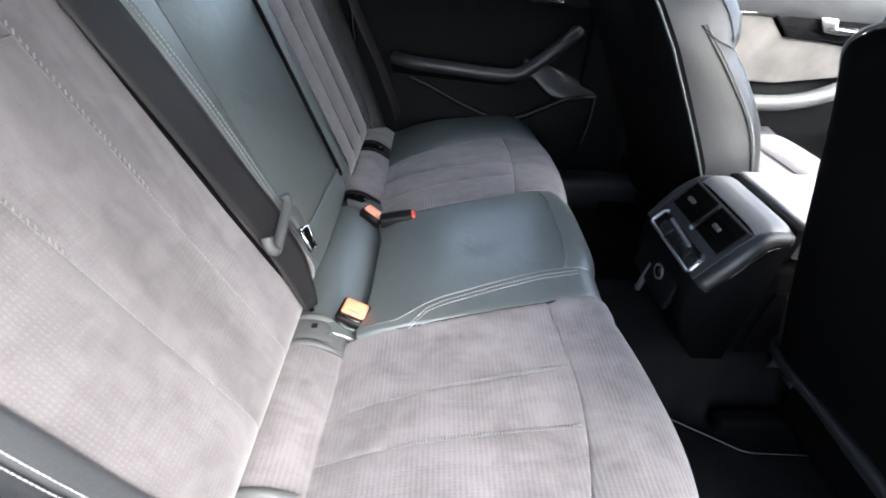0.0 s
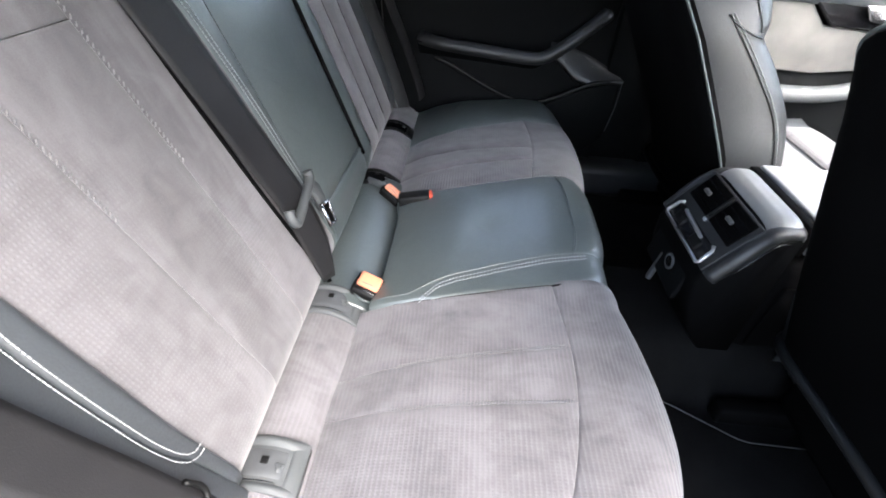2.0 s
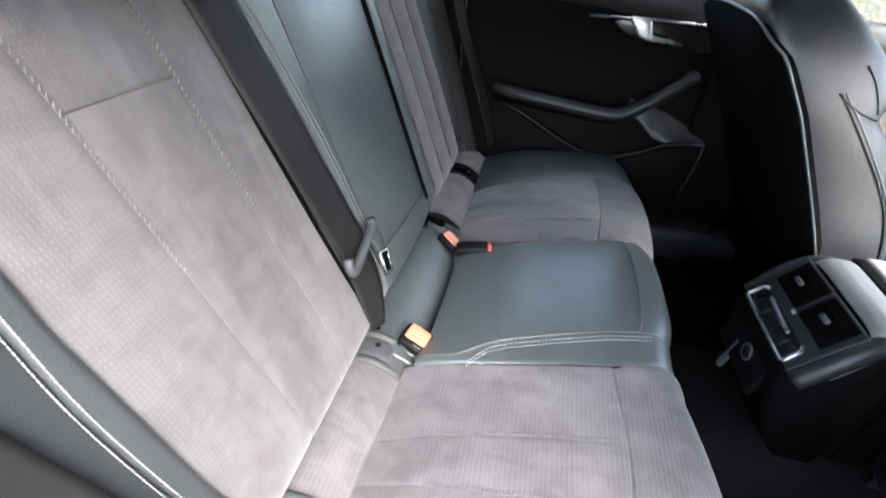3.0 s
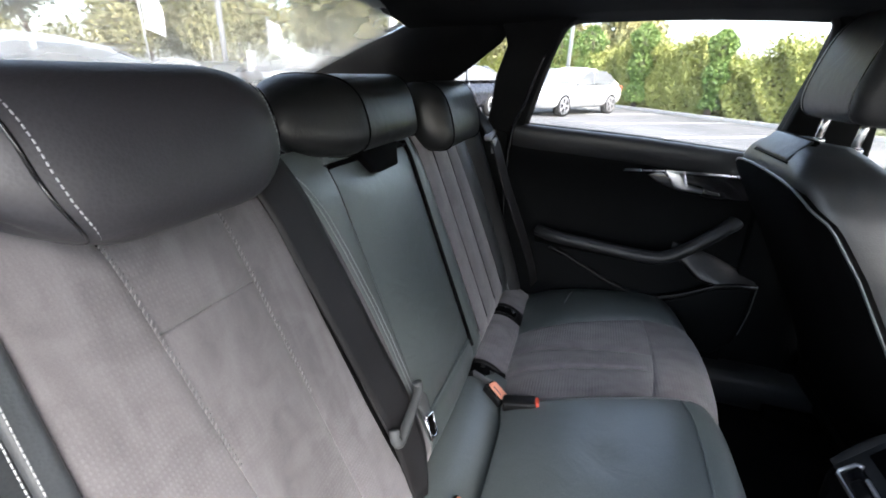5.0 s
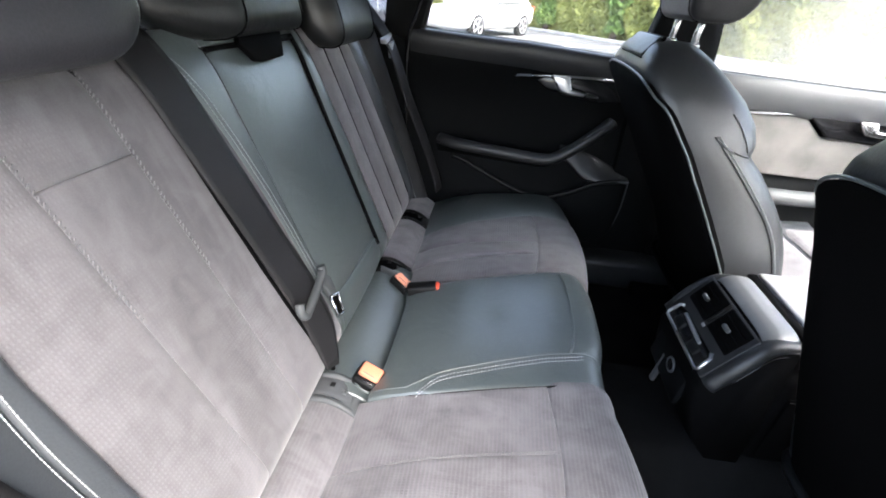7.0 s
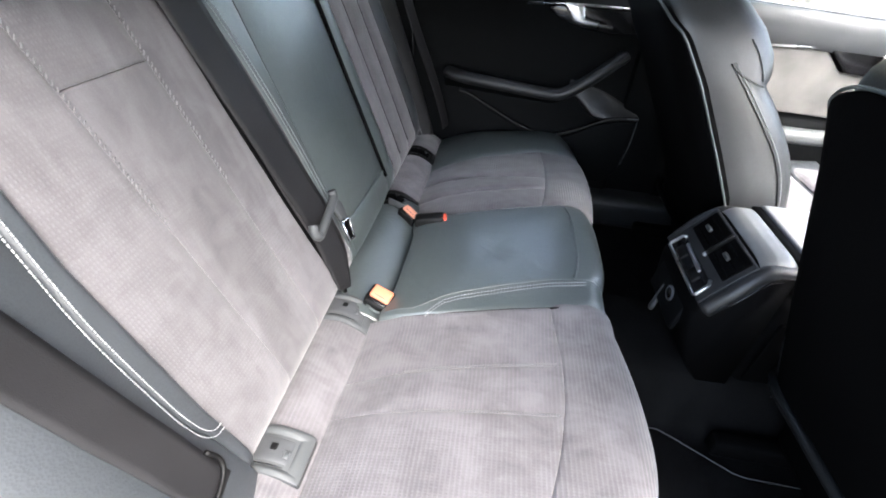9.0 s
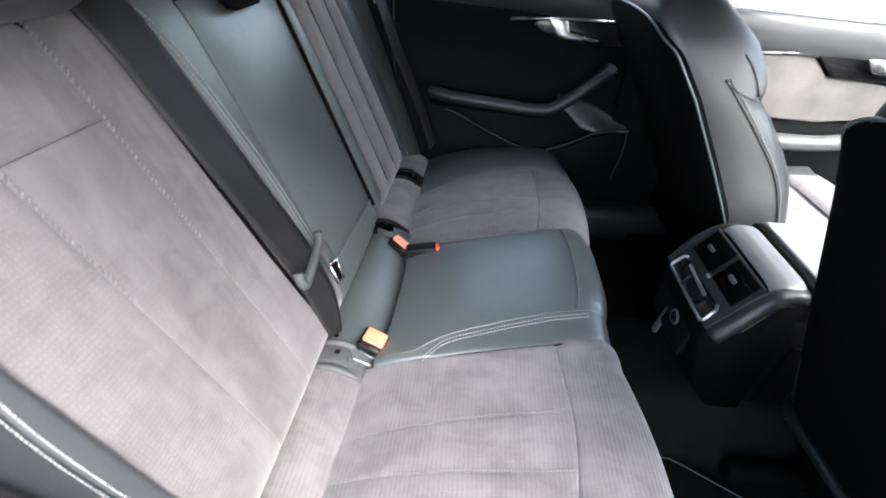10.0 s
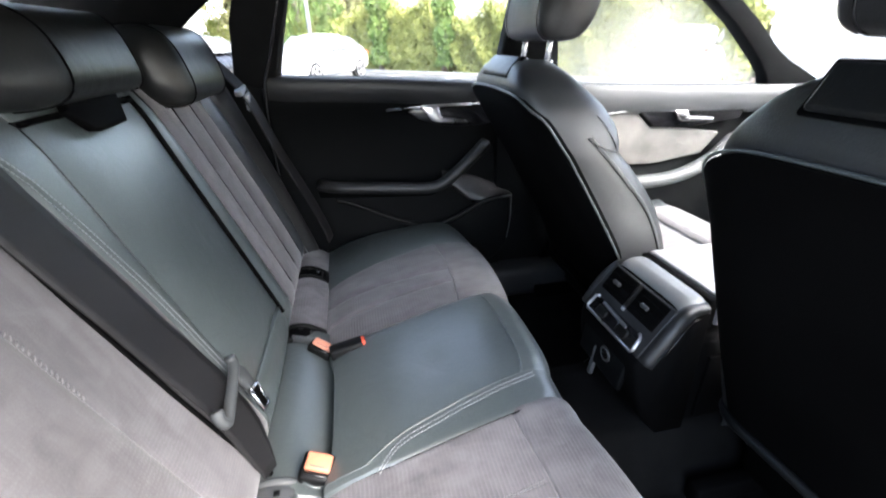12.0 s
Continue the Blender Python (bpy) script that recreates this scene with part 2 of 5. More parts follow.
# on the middle and far headrests this deeper black also paints their shade
LEATHER_DEEP = surface("deep_black_leather", (0.007, 0.0076, 0.0078), (0.012, 0.0128, 0.013), rough=0.34, rough2=0.46, big=7, fine=420, bump=0.22, dist=0.0006, kind="voronoi", spec=0.5, wrinkle=0.15)
SALMON = surface("salmon_button", (0.70, 0.27, 0.17), (0.80, 0.34, 0.22), rough=0.4, bump=0.03)
ORANGE = surface("orange_button", (0.60, 0.19, 0.10), (0.70, 0.25, 0.14), rough=0.4, bump=0.03)
RED = surface("red_button", (0.65, 0.07, 0.03), (0.78, 0.10, 0.05), rough=0.4, bump=0.03)
CARPET = surface("carpet", (0.0035, 0.0036, 0.0038), (0.0085, 0.0087, 0.009), rough=0.95, big=12, fine=650, bump=0.9, dist=0.003, spec=0.1)
HEADLINER = surface("headliner_cloth", (0.006, 0.0062, 0.0065), (0.011, 0.011, 0.0115), rough=0.95, big=10, fine=900, bump=0.3, dist=0.0008, spec=0.1)
PANEL_CLOTH = surface("panel_suede", (0.085, 0.083, 0.08), (0.13, 0.126, 0.12), rough=0.95, big=16, fine=600, bump=0.3, dist=0.001, sheen=0.3, spec=0.1)
ASPHALT = surface("asphalt", (0.10, 0.10, 0.10), (0.17, 0.168, 0.165), rough=0.85, big=0.5, fine=60, bump=0.5, dist=0.006)
CONCRETE = surface("concrete", (0.33, 0.32, 0.30), (0.48, 0.47, 0.44), rough=0.9, big=2, fine=90, bump=0.4, dist=0.003)
MARKING = surface("road_paint", (0.5, 0.5, 0.48), (0.75, 0.75, 0.73), rough=0.7, big=3, fine=60, bump=0.3, dist=0.002)
WHITE_PAINT = surface("white_car_paint", (0.78, 0.79, 0.80), (0.84, 0.85, 0.86), rough=0.18, rough2=0.22, bump=0, coat=0.5)
SILVER_PAINT = surface("silver_car_paint", (0.50, 0.52, 0.54), (0.58, 0.60, 0.62), rough=0.25, rough2=0.3, metal=0.3, bump=0, coat=0.5)
DARK_PAINT = surface("dark_car_paint", (0.02, 0.022, 0.028), (0.03, 0.032, 0.04), rough=0.2, bump=0, coat=0.5)
# grey base paints the sky reflected in the parked cars' windows
CAR_GLASS = surface("sky_grey_car_window", (0.16, 0.17, 0.18), (0.24, 0.25, 0.26), rough=0.05, rough2=0.08, bump=0, spec=0.8)
RUBBER = surface("rubber", (0.015, 0.015, 0.015), (0.03, 0.03, 0.03), rough=0.85, fine=200, bump=0.3)
ALLOY = surface("alloy", (0.5, 0.5, 0.51), (0.62, 0.62, 0.63), rough=0.35, metal=0.8, bump=0)
GALV = surface("galvanised", (0.42, 0.43, 0.44), (0.56, 0.57, 0.58), rough=0.5, metal=0.4, fine=80, bump=0.1)
FLAG = surface("white_flag_cloth", (0.78, 0.78, 0.78), (0.86, 0.86, 0.86), rough=0.9, fine=300, bump=0.1)
BARK = surface("bark", (0.08, 0.06, 0.045), (0.17, 0.14, 0.11), rough=0.95, big=6, fine=40, bump=0.9, dist=0.02)
HEDGE_LEAF = leaf_mat("hedge_leaves", (0.13, 0.17, 0.035), (0.49, 0.49, 0.16))
IVY_LEAF = leaf_mat("ivy_leaves", (0.06, 0.13, 0.03), (0.26, 0.35, 0.10))
TREE_LEAF = leaf_mat("autumn_leaves", (0.25, 0.26, 0.11), (0.48, 0.44, 0.22))
HEDGE_CORE = surface("hedge_twigs", (0.09, 0.11, 0.04), (0.22, 0.21, 0.09), rough=1.0, big=2, fine=20, bump=0.8, dist=0.05)
CABIN_GLASS = glass("cabin_glass", (0.98, 0.99, 0.99), 0.05)
# front side and rear panes carry the stronger painted glare
FRONT_GLASS = glass("glare_front_glass", (0.98, 0.99, 0.99), 0.16)
REAR_GLASS = glass("glare_rear_glass", (0.98, 0.99, 0.99), 0.30)


# ---- mesh helpers ----
def lerp(a, b, t):
    return a + (b - a) * t


def interp(x, pts):
    """Piecewise smooth interpolation in (x, value) pairs."""
    if x <= pts[0][0]:
        return pts[0][1]
    for (x0, y0), (x1, y1) in zip(pts, pts[1:]):
        if x <= x1:
            t = (x - x0) / (x1 - x0)
            return y0 + (y1 - y0) * t
    return pts[-1][1]


def curve_through(pts, n):
    """Catmull-Rom points through pts."""
    p = [Vector(q) for q in pts]
    p = [p[0] * 2 - p[1]] + p + [p[-1] * 2 - p[-2]]
    out = []
    segs = len(p) - 3
    for k in range(n + 1):
        f = k / n * segs
        i = min(int(f), segs - 1)
        t = f - i
        a, b, c, d = p[i], p[i + 1], p[i + 2], p[i + 3]
        out.append(0.5 * ((2 * b) + (c - a) * t + (2 * a - 5 * b + 4 * c - d) * t * t + (3 * b - a - 3 * c + d) * t ** 3))
    return out


def thing(name, at, label, category, group="", kind=""):
    ob = new(name)
    ob.empty_display_size = 0.02
    ob.location = at
    return tagged(ob, label, category, group, kind)


def part(name, bm, material, parent=None, label="", smooth=True):
    """Links a bmesh as one mesh object, in world metres, under a thing or a part."""
    bmesh.ops.recalc_face_normals(bm, faces=bm.faces)
    me = bpy.data.meshes.new(name)
    bm.to_mesh(me)
    bm.free()
    me.materials.append(material)
    if smooth:
        for p in me.polygons:
            p.use_smooth = True
    ob = new(name, me)
    if parent is not None:
        ob.parent = parent
        if parent.parent is None:
            ob.matrix_parent_inverse = Matrix.Translation(parent.location).inverted()
    if label:
        ob["label"] = label
    return ob


def solo(name, bm, material, label, category, kind="", group="", smooth=True):
    ob = part(name, bm, material, None, "", smooth)
    return tagged(ob, label, category, group, kind)


def quilt(fn, nu, nv, out, bulge=0.006, thick=0.04, p=6, edge=True):
    """A padded panel: fn(u, v) gives its base, pillowed along out, closed behind."""
    bm = bmesh.new()
    out = Vector(out).normalized()
    front, back = [], []
    us = [0.0, 0.008] + [i / nu for i in range(1, nu)] + [0.992, 1.0]
    vs = [0.0, 0.006] + [j / nv for j in range(1, nv)] + [0.994, 1.0]
    for v in vs:
        for u in us:
            b = Vector(fn(u, v))
            h = (1 - abs(2 * u - 1) ** p) * (1 - abs(2 * v - 1) ** (p * 2))
            front.append(bm.verts.new(b + out * bulge * h))
            back.append(bm.verts.new(b - out * thick))
    nu, nv = len(us) - 1, len(vs) - 1
    w = nu + 1
    for j in range(nv):
        for i in range(nu):
            a = j * w + i
            bm.faces.new((front[a], front[a + 1], front[a + w + 1], front[a + w]))
            bm.faces.new((back[a], back[a + w], back[a + w + 1], back[a + 1]))
    rim = [i for i in range(w)] + [j * w + nu for j in range(1, nv + 1)] + [nv * w + i for i in range(nu - 1, -1, -1)] + [j * w for j in range(nv - 1, 0, -1)]
    for a, b in zip(rim, rim[1:] + rim[:1]):
        bm.faces.new((front[a], front[b], back[b], back[a]))
    return bm


def tube(points, r, sides=8, bm=None, flat=1.0):
    bm = bm or bmesh.new()
    pts = [Vector(p) for p in points]
    rings = []
    up = Vector((0.13, 0.21, 0.97)).normalized()
    for i, p in enumerate(pts):
        d = (pts[min(i + 1, len(pts) - 1)] - pts[max(i - 1, 0)]).normalized()
        s = d.cross(up)
        if s.length < 1e-3:
            s = d.cross(Vector((1, 0, 0)))
        s.normalize()
        t = s.cross(d)
        rings.append([bm.verts.new(p + (s * math.cos(a) + t * math.sin(a) * flat) * r) for a in [2 * math.pi * k / sides for k in range(sides)]])
    for a, b in zip(rings, rings[1:]):
        for k in range(sides):
            bm.faces.new((a[k], a[(k + 1) % sides], b[(k + 1) % sides], b[k]))
    bm.faces.new(rings[0])
    bm.faces.new(rings[-1])
    return bm


def stitches(paths, step=0.0062, dash=0.0044, r=0.0009):
    """Rows of single thread dashes along paths."""
    bm = bmesh.new()
    for path in paths:
        pts = [Vector(p) for p in path]
        total = sum((b - a).length for a, b in zip(pts, pts[1:]))
        n = int(total / step)
        acc = [0.0]
        for a, b in zip(pts, pts[1:]):
            acc.append(acc[-1] + (b - a).length)

        def at(s):
            for i in range(len(pts) - 1):
                if s <= acc[i + 1]:
                    return pts[i].lerp(pts[i + 1], (s - acc[i]) / max(acc[i + 1] - acc[i], 1e-9))
            return pts[-1]
        for k in range(n):
            a, b = at(k * step), at(k * step + dash)
            tube([a, a.lerp(b, 0.5), b], r, 5, bm)
    return bm


def zigzag(path, across, step=0.0030, wide=0.0050, r=0.0007):
    """A band of slanting thread dashes along a seam, as a sewing machine leaves it."""
    bm = bmesh.new()
    pts = [Vector(p) for p in path]
    w = Vector(across)
    for a, b in zip(pts, pts[1:]):
        n = max(1, round((b - a).length / step))
        d = (b - a) / n
        for k in range(n):
            c = a + d * (k + 0.5)
            h = d * 0.30
            tube([c - w * wide / 2 - h, c + w * wide / 2 + h], r, 4, bm)
    return bm


def rbox(size, r=0.004, seg=2, at=(0, 0, 0), turn=None, taper=None):
    """A bevelled block."""
    bm = bmesh.new()
    bmesh.ops.create_cube(bm, size=1.0)
    for v in bm.verts:
        v.co = Vector((v.co.x * size[0], v.co.y * size[1], v.co.z * size[2]))
        if taper and v.co.z > 0:
            v.co.x *= taper[0]
            v.co.y *= taper[1]
    r = min(r, min(size) * 0.45)
    bmesh.ops.bevel(bm, geom=bm.edges[:], offset=r, segments=seg, profile=0.5, affect="EDGES")
    m = Matrix.Translation(at) @ (turn.to_4x4() if turn else Matrix())
    bm.transform(m)
    return bm


def merge(*bms):
    bm = bms[0]
    for b in bms[1:]:
        me = bpy.data.meshes.new("tmp")
        b.to_mesh(me)
        b.free()
        bm.from_mesh(me)
        bpy.data.meshes.remove(me)
    return bm


def loft(rings, caps=True):
    bm = bmesh.new()
    vs = [[bm.verts.new(p) for p in ring] for ring in rings]
    n = len(vs[0])
    for a, b in zip(vs, vs[1:]):
        for k in range(n):
            bm.faces.new((a[k], a[(k + 1) % n], b[(k + 1) % n], b[k]))
    if caps:
        bm.faces.new(vs[0])
        bm.faces.new(vs[-1])
    return bm


def prism(poly, lift, thick, bevel=0.0):
    """A plate over a polygon: lift maps its 2D points to the near face, thick is the way to the far one."""
    bm = bmesh.new()
    a = [bm.verts.new(lift(*p)) for p in poly]
    f = bm.faces.new(a)
    r = bmesh.ops.extrude_face_region(bm, geom=[f])
    vs = [e for e in r["geom"] if isinstance(e, bmesh.types.BMVert)]
    bmesh.ops.translate(bm, verts=vs, vec=Vector(thick))
    if bevel:
        bmesh.ops.bevel(bm, geom=bm.edges[:], offset=bevel, segments=2, profile=0.5, affect="EDGES")
    return bm


def grid_sheet(x0, x1, y0, y1, z, n):
    bm = bmesh.new()
    bmesh.ops.create_grid(bm, x_segments=n, y_segments=n, size=0.5)
    for v in bm.verts:
        v.co = Vector((lerp(x0, x1, v.co.x + 0.5), lerp(y0, y1, v.co.y + 0.5), z))
    return bm


solo("ground", grid_sheet(-600, 600, -600, 600, 0.0, 8), ASPHALT, "grey worn asphalt of an open car park", "ground", "structure")

# the hedge line runs obliquely past the car's left side
HEDGE_A, HEDGE_B = Vector((-5.0, 28.5, 0)), Vector((9.28, 8.59, 0))
HDIR = (HEDGE_B - HEDGE_A).normalized()
HNORM = Vector((-HDIR.y, HDIR.x, 0))
if HNORM.y < 0:
    HNORM = -HNORM


def along(s, d, z=0.0):
    return HEDGE_A + HDIR * s + HNORM * d + Vector((0, 0, z))


def oblique_block(s0, s1, d0, d1, z0, z1, bevel=0.01):
    bm = bmesh.new()
    vs = [bm.verts.new(along(s, d, z)) for z in (z0, z1) for s, d in ((s0, d0), (s1, d0), (s1, d1), (s0, d1))]
    for f in ((0, 1, 2, 3), (4, 5, 6, 7), (0, 1, 5, 4), (1, 2, 6, 5), (2, 3, 7, 6), (3, 0, 4, 7)):
        bm.faces.new([vs[i] for i in f])
    bmesh.ops.bevel(bm, geom=bm.edges[:], offset=bevel, segments=1, affect="EDGES")
    return bm


HLEN = (HEDGE_B - HEDGE_A).length
kerb = thing("kerb", along(HLEN / 2, -0.2), "pale concrete kerb along the hedge", "kerb", kind="structure")
k = -7.0
while k < HLEN:
    part("kerb_stone", oblique_block(k, k + 0.9, -0.32, -0.18, 0.0, 0.11), CONCRETE, kerb, smooth=False)
    k += 0.915
solo("verge", oblique_block(-7, HLEN, -0.18, 2.5, 0.0, 0.07), BARK, "brown leaf litter at the foot of the hedge", "ground", "structure", smooth=False)
for i, s in enumerate((5.5, 8.2, 10.9, 13.6, 16.3, 19.0)):
    solo("bay_line", oblique_block(s, s + 0.1, -5.4, -0.5, 0.002, 0.006, 0.001), MARKING, "worn white parking bay line on the asphalt", "road marking", "structure", "bay lines")


# ---- the car's own shell ----
def side_y(z):
    """Inner face of the car's left side: the glass leans in above the belt line."""
    return 0.70 - max(0.0, z - 1.0) * 0.30


def on_side(x, z):
    return (x, side_y(z), z)


def side_plate(name, poly, material, label, category, dy=0.0, thick=0.06, bevel=0.006, kind="structure", parent=None):
    bm = prism(poly, lambda x, z: (x, side_y(z) + dy, z), (0, thick, 0), bevel)
    if parent:
        return part(name, bm, material, parent, label)
    return solo(name, bm, material, label, category, kind)


# floor with raised tunnel
def floor_z(y):
    a = abs(y)
    return 0.28 + 0.125 * (1 - min(1, max(0, (a - 0.10) / 0.07))) ** 0.8 if a < 0.17 else 0.28


ys = [-0.78, -0.6, -0.4, -0.25, -0.19, -0.17, -0.16, -0.15, -0.14, -0.125, -0.11, -0.10, -0.05, 0.05, 0.10, 0.11, 0.125, 0.14, 0.15, 0.16, 0.17, 0.19, 0.25, 0.4, 0.6, 0.76]
bm = bmesh.new()
xs = [-1.1, 0.3, 0.5, 0.7, 1.0, 1.4, 2.2]
g = [[bm.verts.new((x, y, floor_z(y))) for y in ys] for x in xs]
for a, b in zip(g, g[1:]):
    for i in range(len(ys) - 1):
        bm.faces.new((a[i], a[i + 1], b[i + 1], b[i]))
ext = bmesh.ops.extrude_face_region(bm, geom=bm.faces[:])
bmesh.ops.translate(bm, verts=[v for v in ext["geom"] if isinstance(v, bmesh.types.BMVert)], vec=(0, 0, -0.05))
solo("floor", bm, CARPET, "black loop carpet over the floor pan and tunnel", "floor", "structure")


def floor_mat(s):
    def fn(u, v):
        x = lerp(0.50, 1.0, v)
        inner = interp(x, [(0.50, 0.165), (0.65, 0.172), (0.70, 0.20), (0.78, 0.245), (1.0, 0.25)])
        return (x, s * lerp(inner, 0.60, u), 0.288)
    mat = thing("floor_mat", (0.75, s * 0.4, 0.285), "black carpet floor mat with a thin grey bound edge", "floor mat", "floor mats")
    part("mat_surface", quilt(fn, 10, 20, (0, 0, 1), 0.003, 0.004), CARPET, mat)
    edge = [fn(0, v / 24) for v in range(25)]
    edge = [Vector(e) + Vector((0, 0, 0.004)) for e in edge]
    part("binding", tube(edge, 0.0012, 6), DARK_GREY, mat, "thin grey bound edge")


floor_mat(-1)
floor_mat(1)

# roof lining
bm = bmesh.new()
rows = []
for i in range(13):
    x = lerp(-0.32, 1.12, i / 12)
    rows.append([bm.verts.new((x, lerp(-0.64, 0.64, j / 16), 1.345 - 0.05 * abs(lerp(-1, 1, j / 16)) ** 3 - 0.05 * ((x - 0.4) / 0.75) ** 2)) for j in range(17)])
for a, b in zip(rows, rows[1:]):
    for j in range(16):
        bm.faces.new((a[j], a[j + 1], b[j + 1], b[j]))
ext = bmesh.ops.extrude_face_region(bm, geom=bm.faces[:])
bmesh.ops.translate(bm, verts=[v for v in ext["geom"] if isinstance(v, bmesh.types.BMVert)], vec=(0, 0, 0.05))
solo("ceiling", bm, HEADLINER, "black cloth roof lining", "headliner", "structure")

# left pillars and window surrounds
side_plate("pillar_c", [(-0.125, 1.02), (-0.055, 1.0), (-0.015, 1.03), (0.025, 1.16), (0.066, 1.270), (0.10, 1.305), (0.09, 1.36), (-0.10, 1.34), (-0.07, 1.235), (-0.10, 1.16)], HEADLINER, "black cloth-covered rear door pillar", "pillar", -0.015)
side_plate("roof_rail", [(0.066, 1.270), (0.10, 1.296), (0.20, 1.310), (0.35, 1.316), (0.58, 1.314), (0.68, 1.308), (1.00, 1.290), (1.10, 1.272), (1.18, 1.288), (1.05, 1.37), (0.10, 1.37)], HEADLINER, "black trim rail over the side windows", "roof rail", -0.02)
side_plate("pillar_b", [(0.645, 1.33), (0.598, 1.33), (0.636, 1.285), (0.632, 1.20), (0.612, 1.03), (0.62, 0.28), (0.82, 0.28), (0.80, 1.03), (0.74, 1.31)], TRIM, "black centre pillar trim", "pillar", -0.01)
side_plate("pillar_a", [(1.10, 1.272), (1.16, 1.245), (1.249, 1.201), (1.351, 1.142), (1.457, 1.069), (1.518, 1.025), (1.564, 0.985), (1.58, 0.95), (1.82, 0.95), (1.637, 1.03), (1.567, 1.066), (1.454, 1.141), (1.355, 1.201), (1.25, 1.255), (1.18, 1.288)], TRIM, "black windscreen pillar trim", "pillar", -0.015, 0.05)
side_plate("quarter_panel", [(-1.1, 0.30), (-0.06, 0.30), (-0.06, 1.0), (-0.13, 1.04), (-0.30, 1.08), (-1.1, 1.05)], TRIM, "black trim beside the rear seat", "trim", -0.005)


for s in (1, -1):
    bm = bmesh.new()
    rail = [((-0.80, s * 0.57, 1.075), (-0.42, s * 0.685, 1.03)), ((-0.587, s * 0.555, 1.163), (-0.295, s * 0.68, 1.10)), ((-0.42, s * 0.55, 1.232), (-0.20, s * 0.655, 1.16)), ((-0.235, s * 0.55, 1.302), (-0.09, s * 0.63, 1.24)), ((-0.18, s * 0.55, 1.345), (-0.02, s * 0.62, 1.33))]
    va = [(bm.verts.new(a), bm.verts.new(Vector(a).lerp(Vector(b), 0.5) + Vector((0, -s * 0.008, 0.012))), bm.verts.new(b)) for a, b in rail]
    for p, q in zip(va, va[1:]):
        for i in range(2):
            bm.faces.new((p[i], p[i + 1], q[i + 1], q[i]))
    r = bmesh.ops.extrude_face_region(bm, geom=bm.faces[:])
    bmesh.ops.translate(bm, verts=[v for v in r["geom"] if isinstance(v, bmesh.types.BMVert)], vec=(-0.01, s * 0.05, 0.03))
    solo("pillar_d", bm, HEADLINER, "black cloth-covered rear screen pillar", "pillar", "structure")

# the right side is an open doorway: pillars, sill and rail only
bm = merge(rbox((0.10, 0.06, 1.0), 0.02, 2, (0.86, -0.74, 0.80)), rbox((1.0, 0.08, 0.10), 0.02, 2, (0.35, -0.76, 0.30)), rbox((1.1, 0.06, 0.06), 0.02, 2, (0.35, -0.66, 1.335)), rbox((0.95, 0.05, 0.8), 0.02, 2, (-0.62, -0.73, 0.66)))
solo("wall_right", bm, TRIM, "black trimmed door surround around the open doorway", "door surround", "structure")
solo("wall_front", rbox((0.08, 1.5, 0.7), 0.02, 2, (2.1, 0, 0.6)), TRIM, "black bulkhead under the dashboard", "bulkhead", "structure")
solo("wall_rear", rbox((0.06, 1.42, 0.75), 0.02, 2, (-0.30, 0, 0.60)), TRIM, "black panel behind the rear seat", "panel", "structure")

# parcel shelf
bm = rbox((0.78, 1.30, 0.03), 0.012, 2, (-0.56, 0, 1.03))
solo("parcel_shelf", bm, HEADLINER, "black cloth parcel shelf under the rear screen", "shelf", "structure")


def pane(name, pts, label, material):
    bm = bmesh.new()
    vs = [bm.verts.new(p) for p in pts]
    f = bm.faces.new(vs)
    nrm = f.normal.copy()
    f.normal_update()
    r = bmesh.ops.extrude_face_region(bm, geom=[f])
    bmesh.ops.translate(bm, verts=[v for v in r["geom"] if isinstance(v, bmesh.types.BMVert)], vec=f.normal * 0.004)
    ob = solo(name, bm, material, label, "window", "structure", smooth=False)
    ob.visible_shadow = False
    return ob


pane("window_1", [(-0.22, -0.56, 1.33), (-0.22, 0.56, 1.33), (-0.82, 0.58, 1.07), (-0.82, -0.58, 1.07)], "clear sloping rear screen with painted pale glare", REAR_GLASS)
pane("window_2", [(1.10, -0.64, 1.312), (1.10, 0.64, 1.312), (1.85, 0.73, 0.952), (1.85, -0.73, 0.952)], "clear sloping windscreen", CABIN_GLASS)

# dashboard
prof = [(1.62, 0.62), (1.60, 0.80), (1.66, 0.93), (1.80, 0.97), (2.08, 0.95), (2.08, 0.45), (1.75, 0.45)]
solo("dashboard", merge(prism(prof, lambda x, z: (x, -0.72, z), (0, 1.42, 0), 0.02)), TRIM, "black dashboard across the cabin front", "dashboard", "structure")

# ---- left doors ----
def wavy(x, z):
    """Inner face of the left rear door trim."""
    y = 0.705
    y -= 0.018 * math.exp(-((z - 0.965) / 0.045) ** 2)
    y += 0.012 * math.exp(-((z - 0.83) / 0.07) ** 2)
    y -= 0.030 * max(0.0, min(1.0, (0.70 - z) / 0.14))
    return y


def door_skin(x0, x1, z0, ztop, n=36, m=44, shift=0.0):
    def fn(u, v):
        x = lerp(x0, x1, u)
        z = lerp(z0, ztop(x), v)
        return (x, wavy(x, z) + shift, z)
    return quilt(fn, n, m, (0, -1, 0), 0.0, 0.05, 6)


def belt_top(x):
    return interp(x, [(-0.06, 1.036), (0.0, 1.032), (0.30, 1.018), (0.60, 0.995)])


door = thing("door_1", (0.3, 0.72, 0.36), "closed black rear door with padded armrest and satin handle", "car door", kind="structure")
part("door_panel", door_skin(-0.055, 0.632, 0.34, belt_top), TRIM, door)
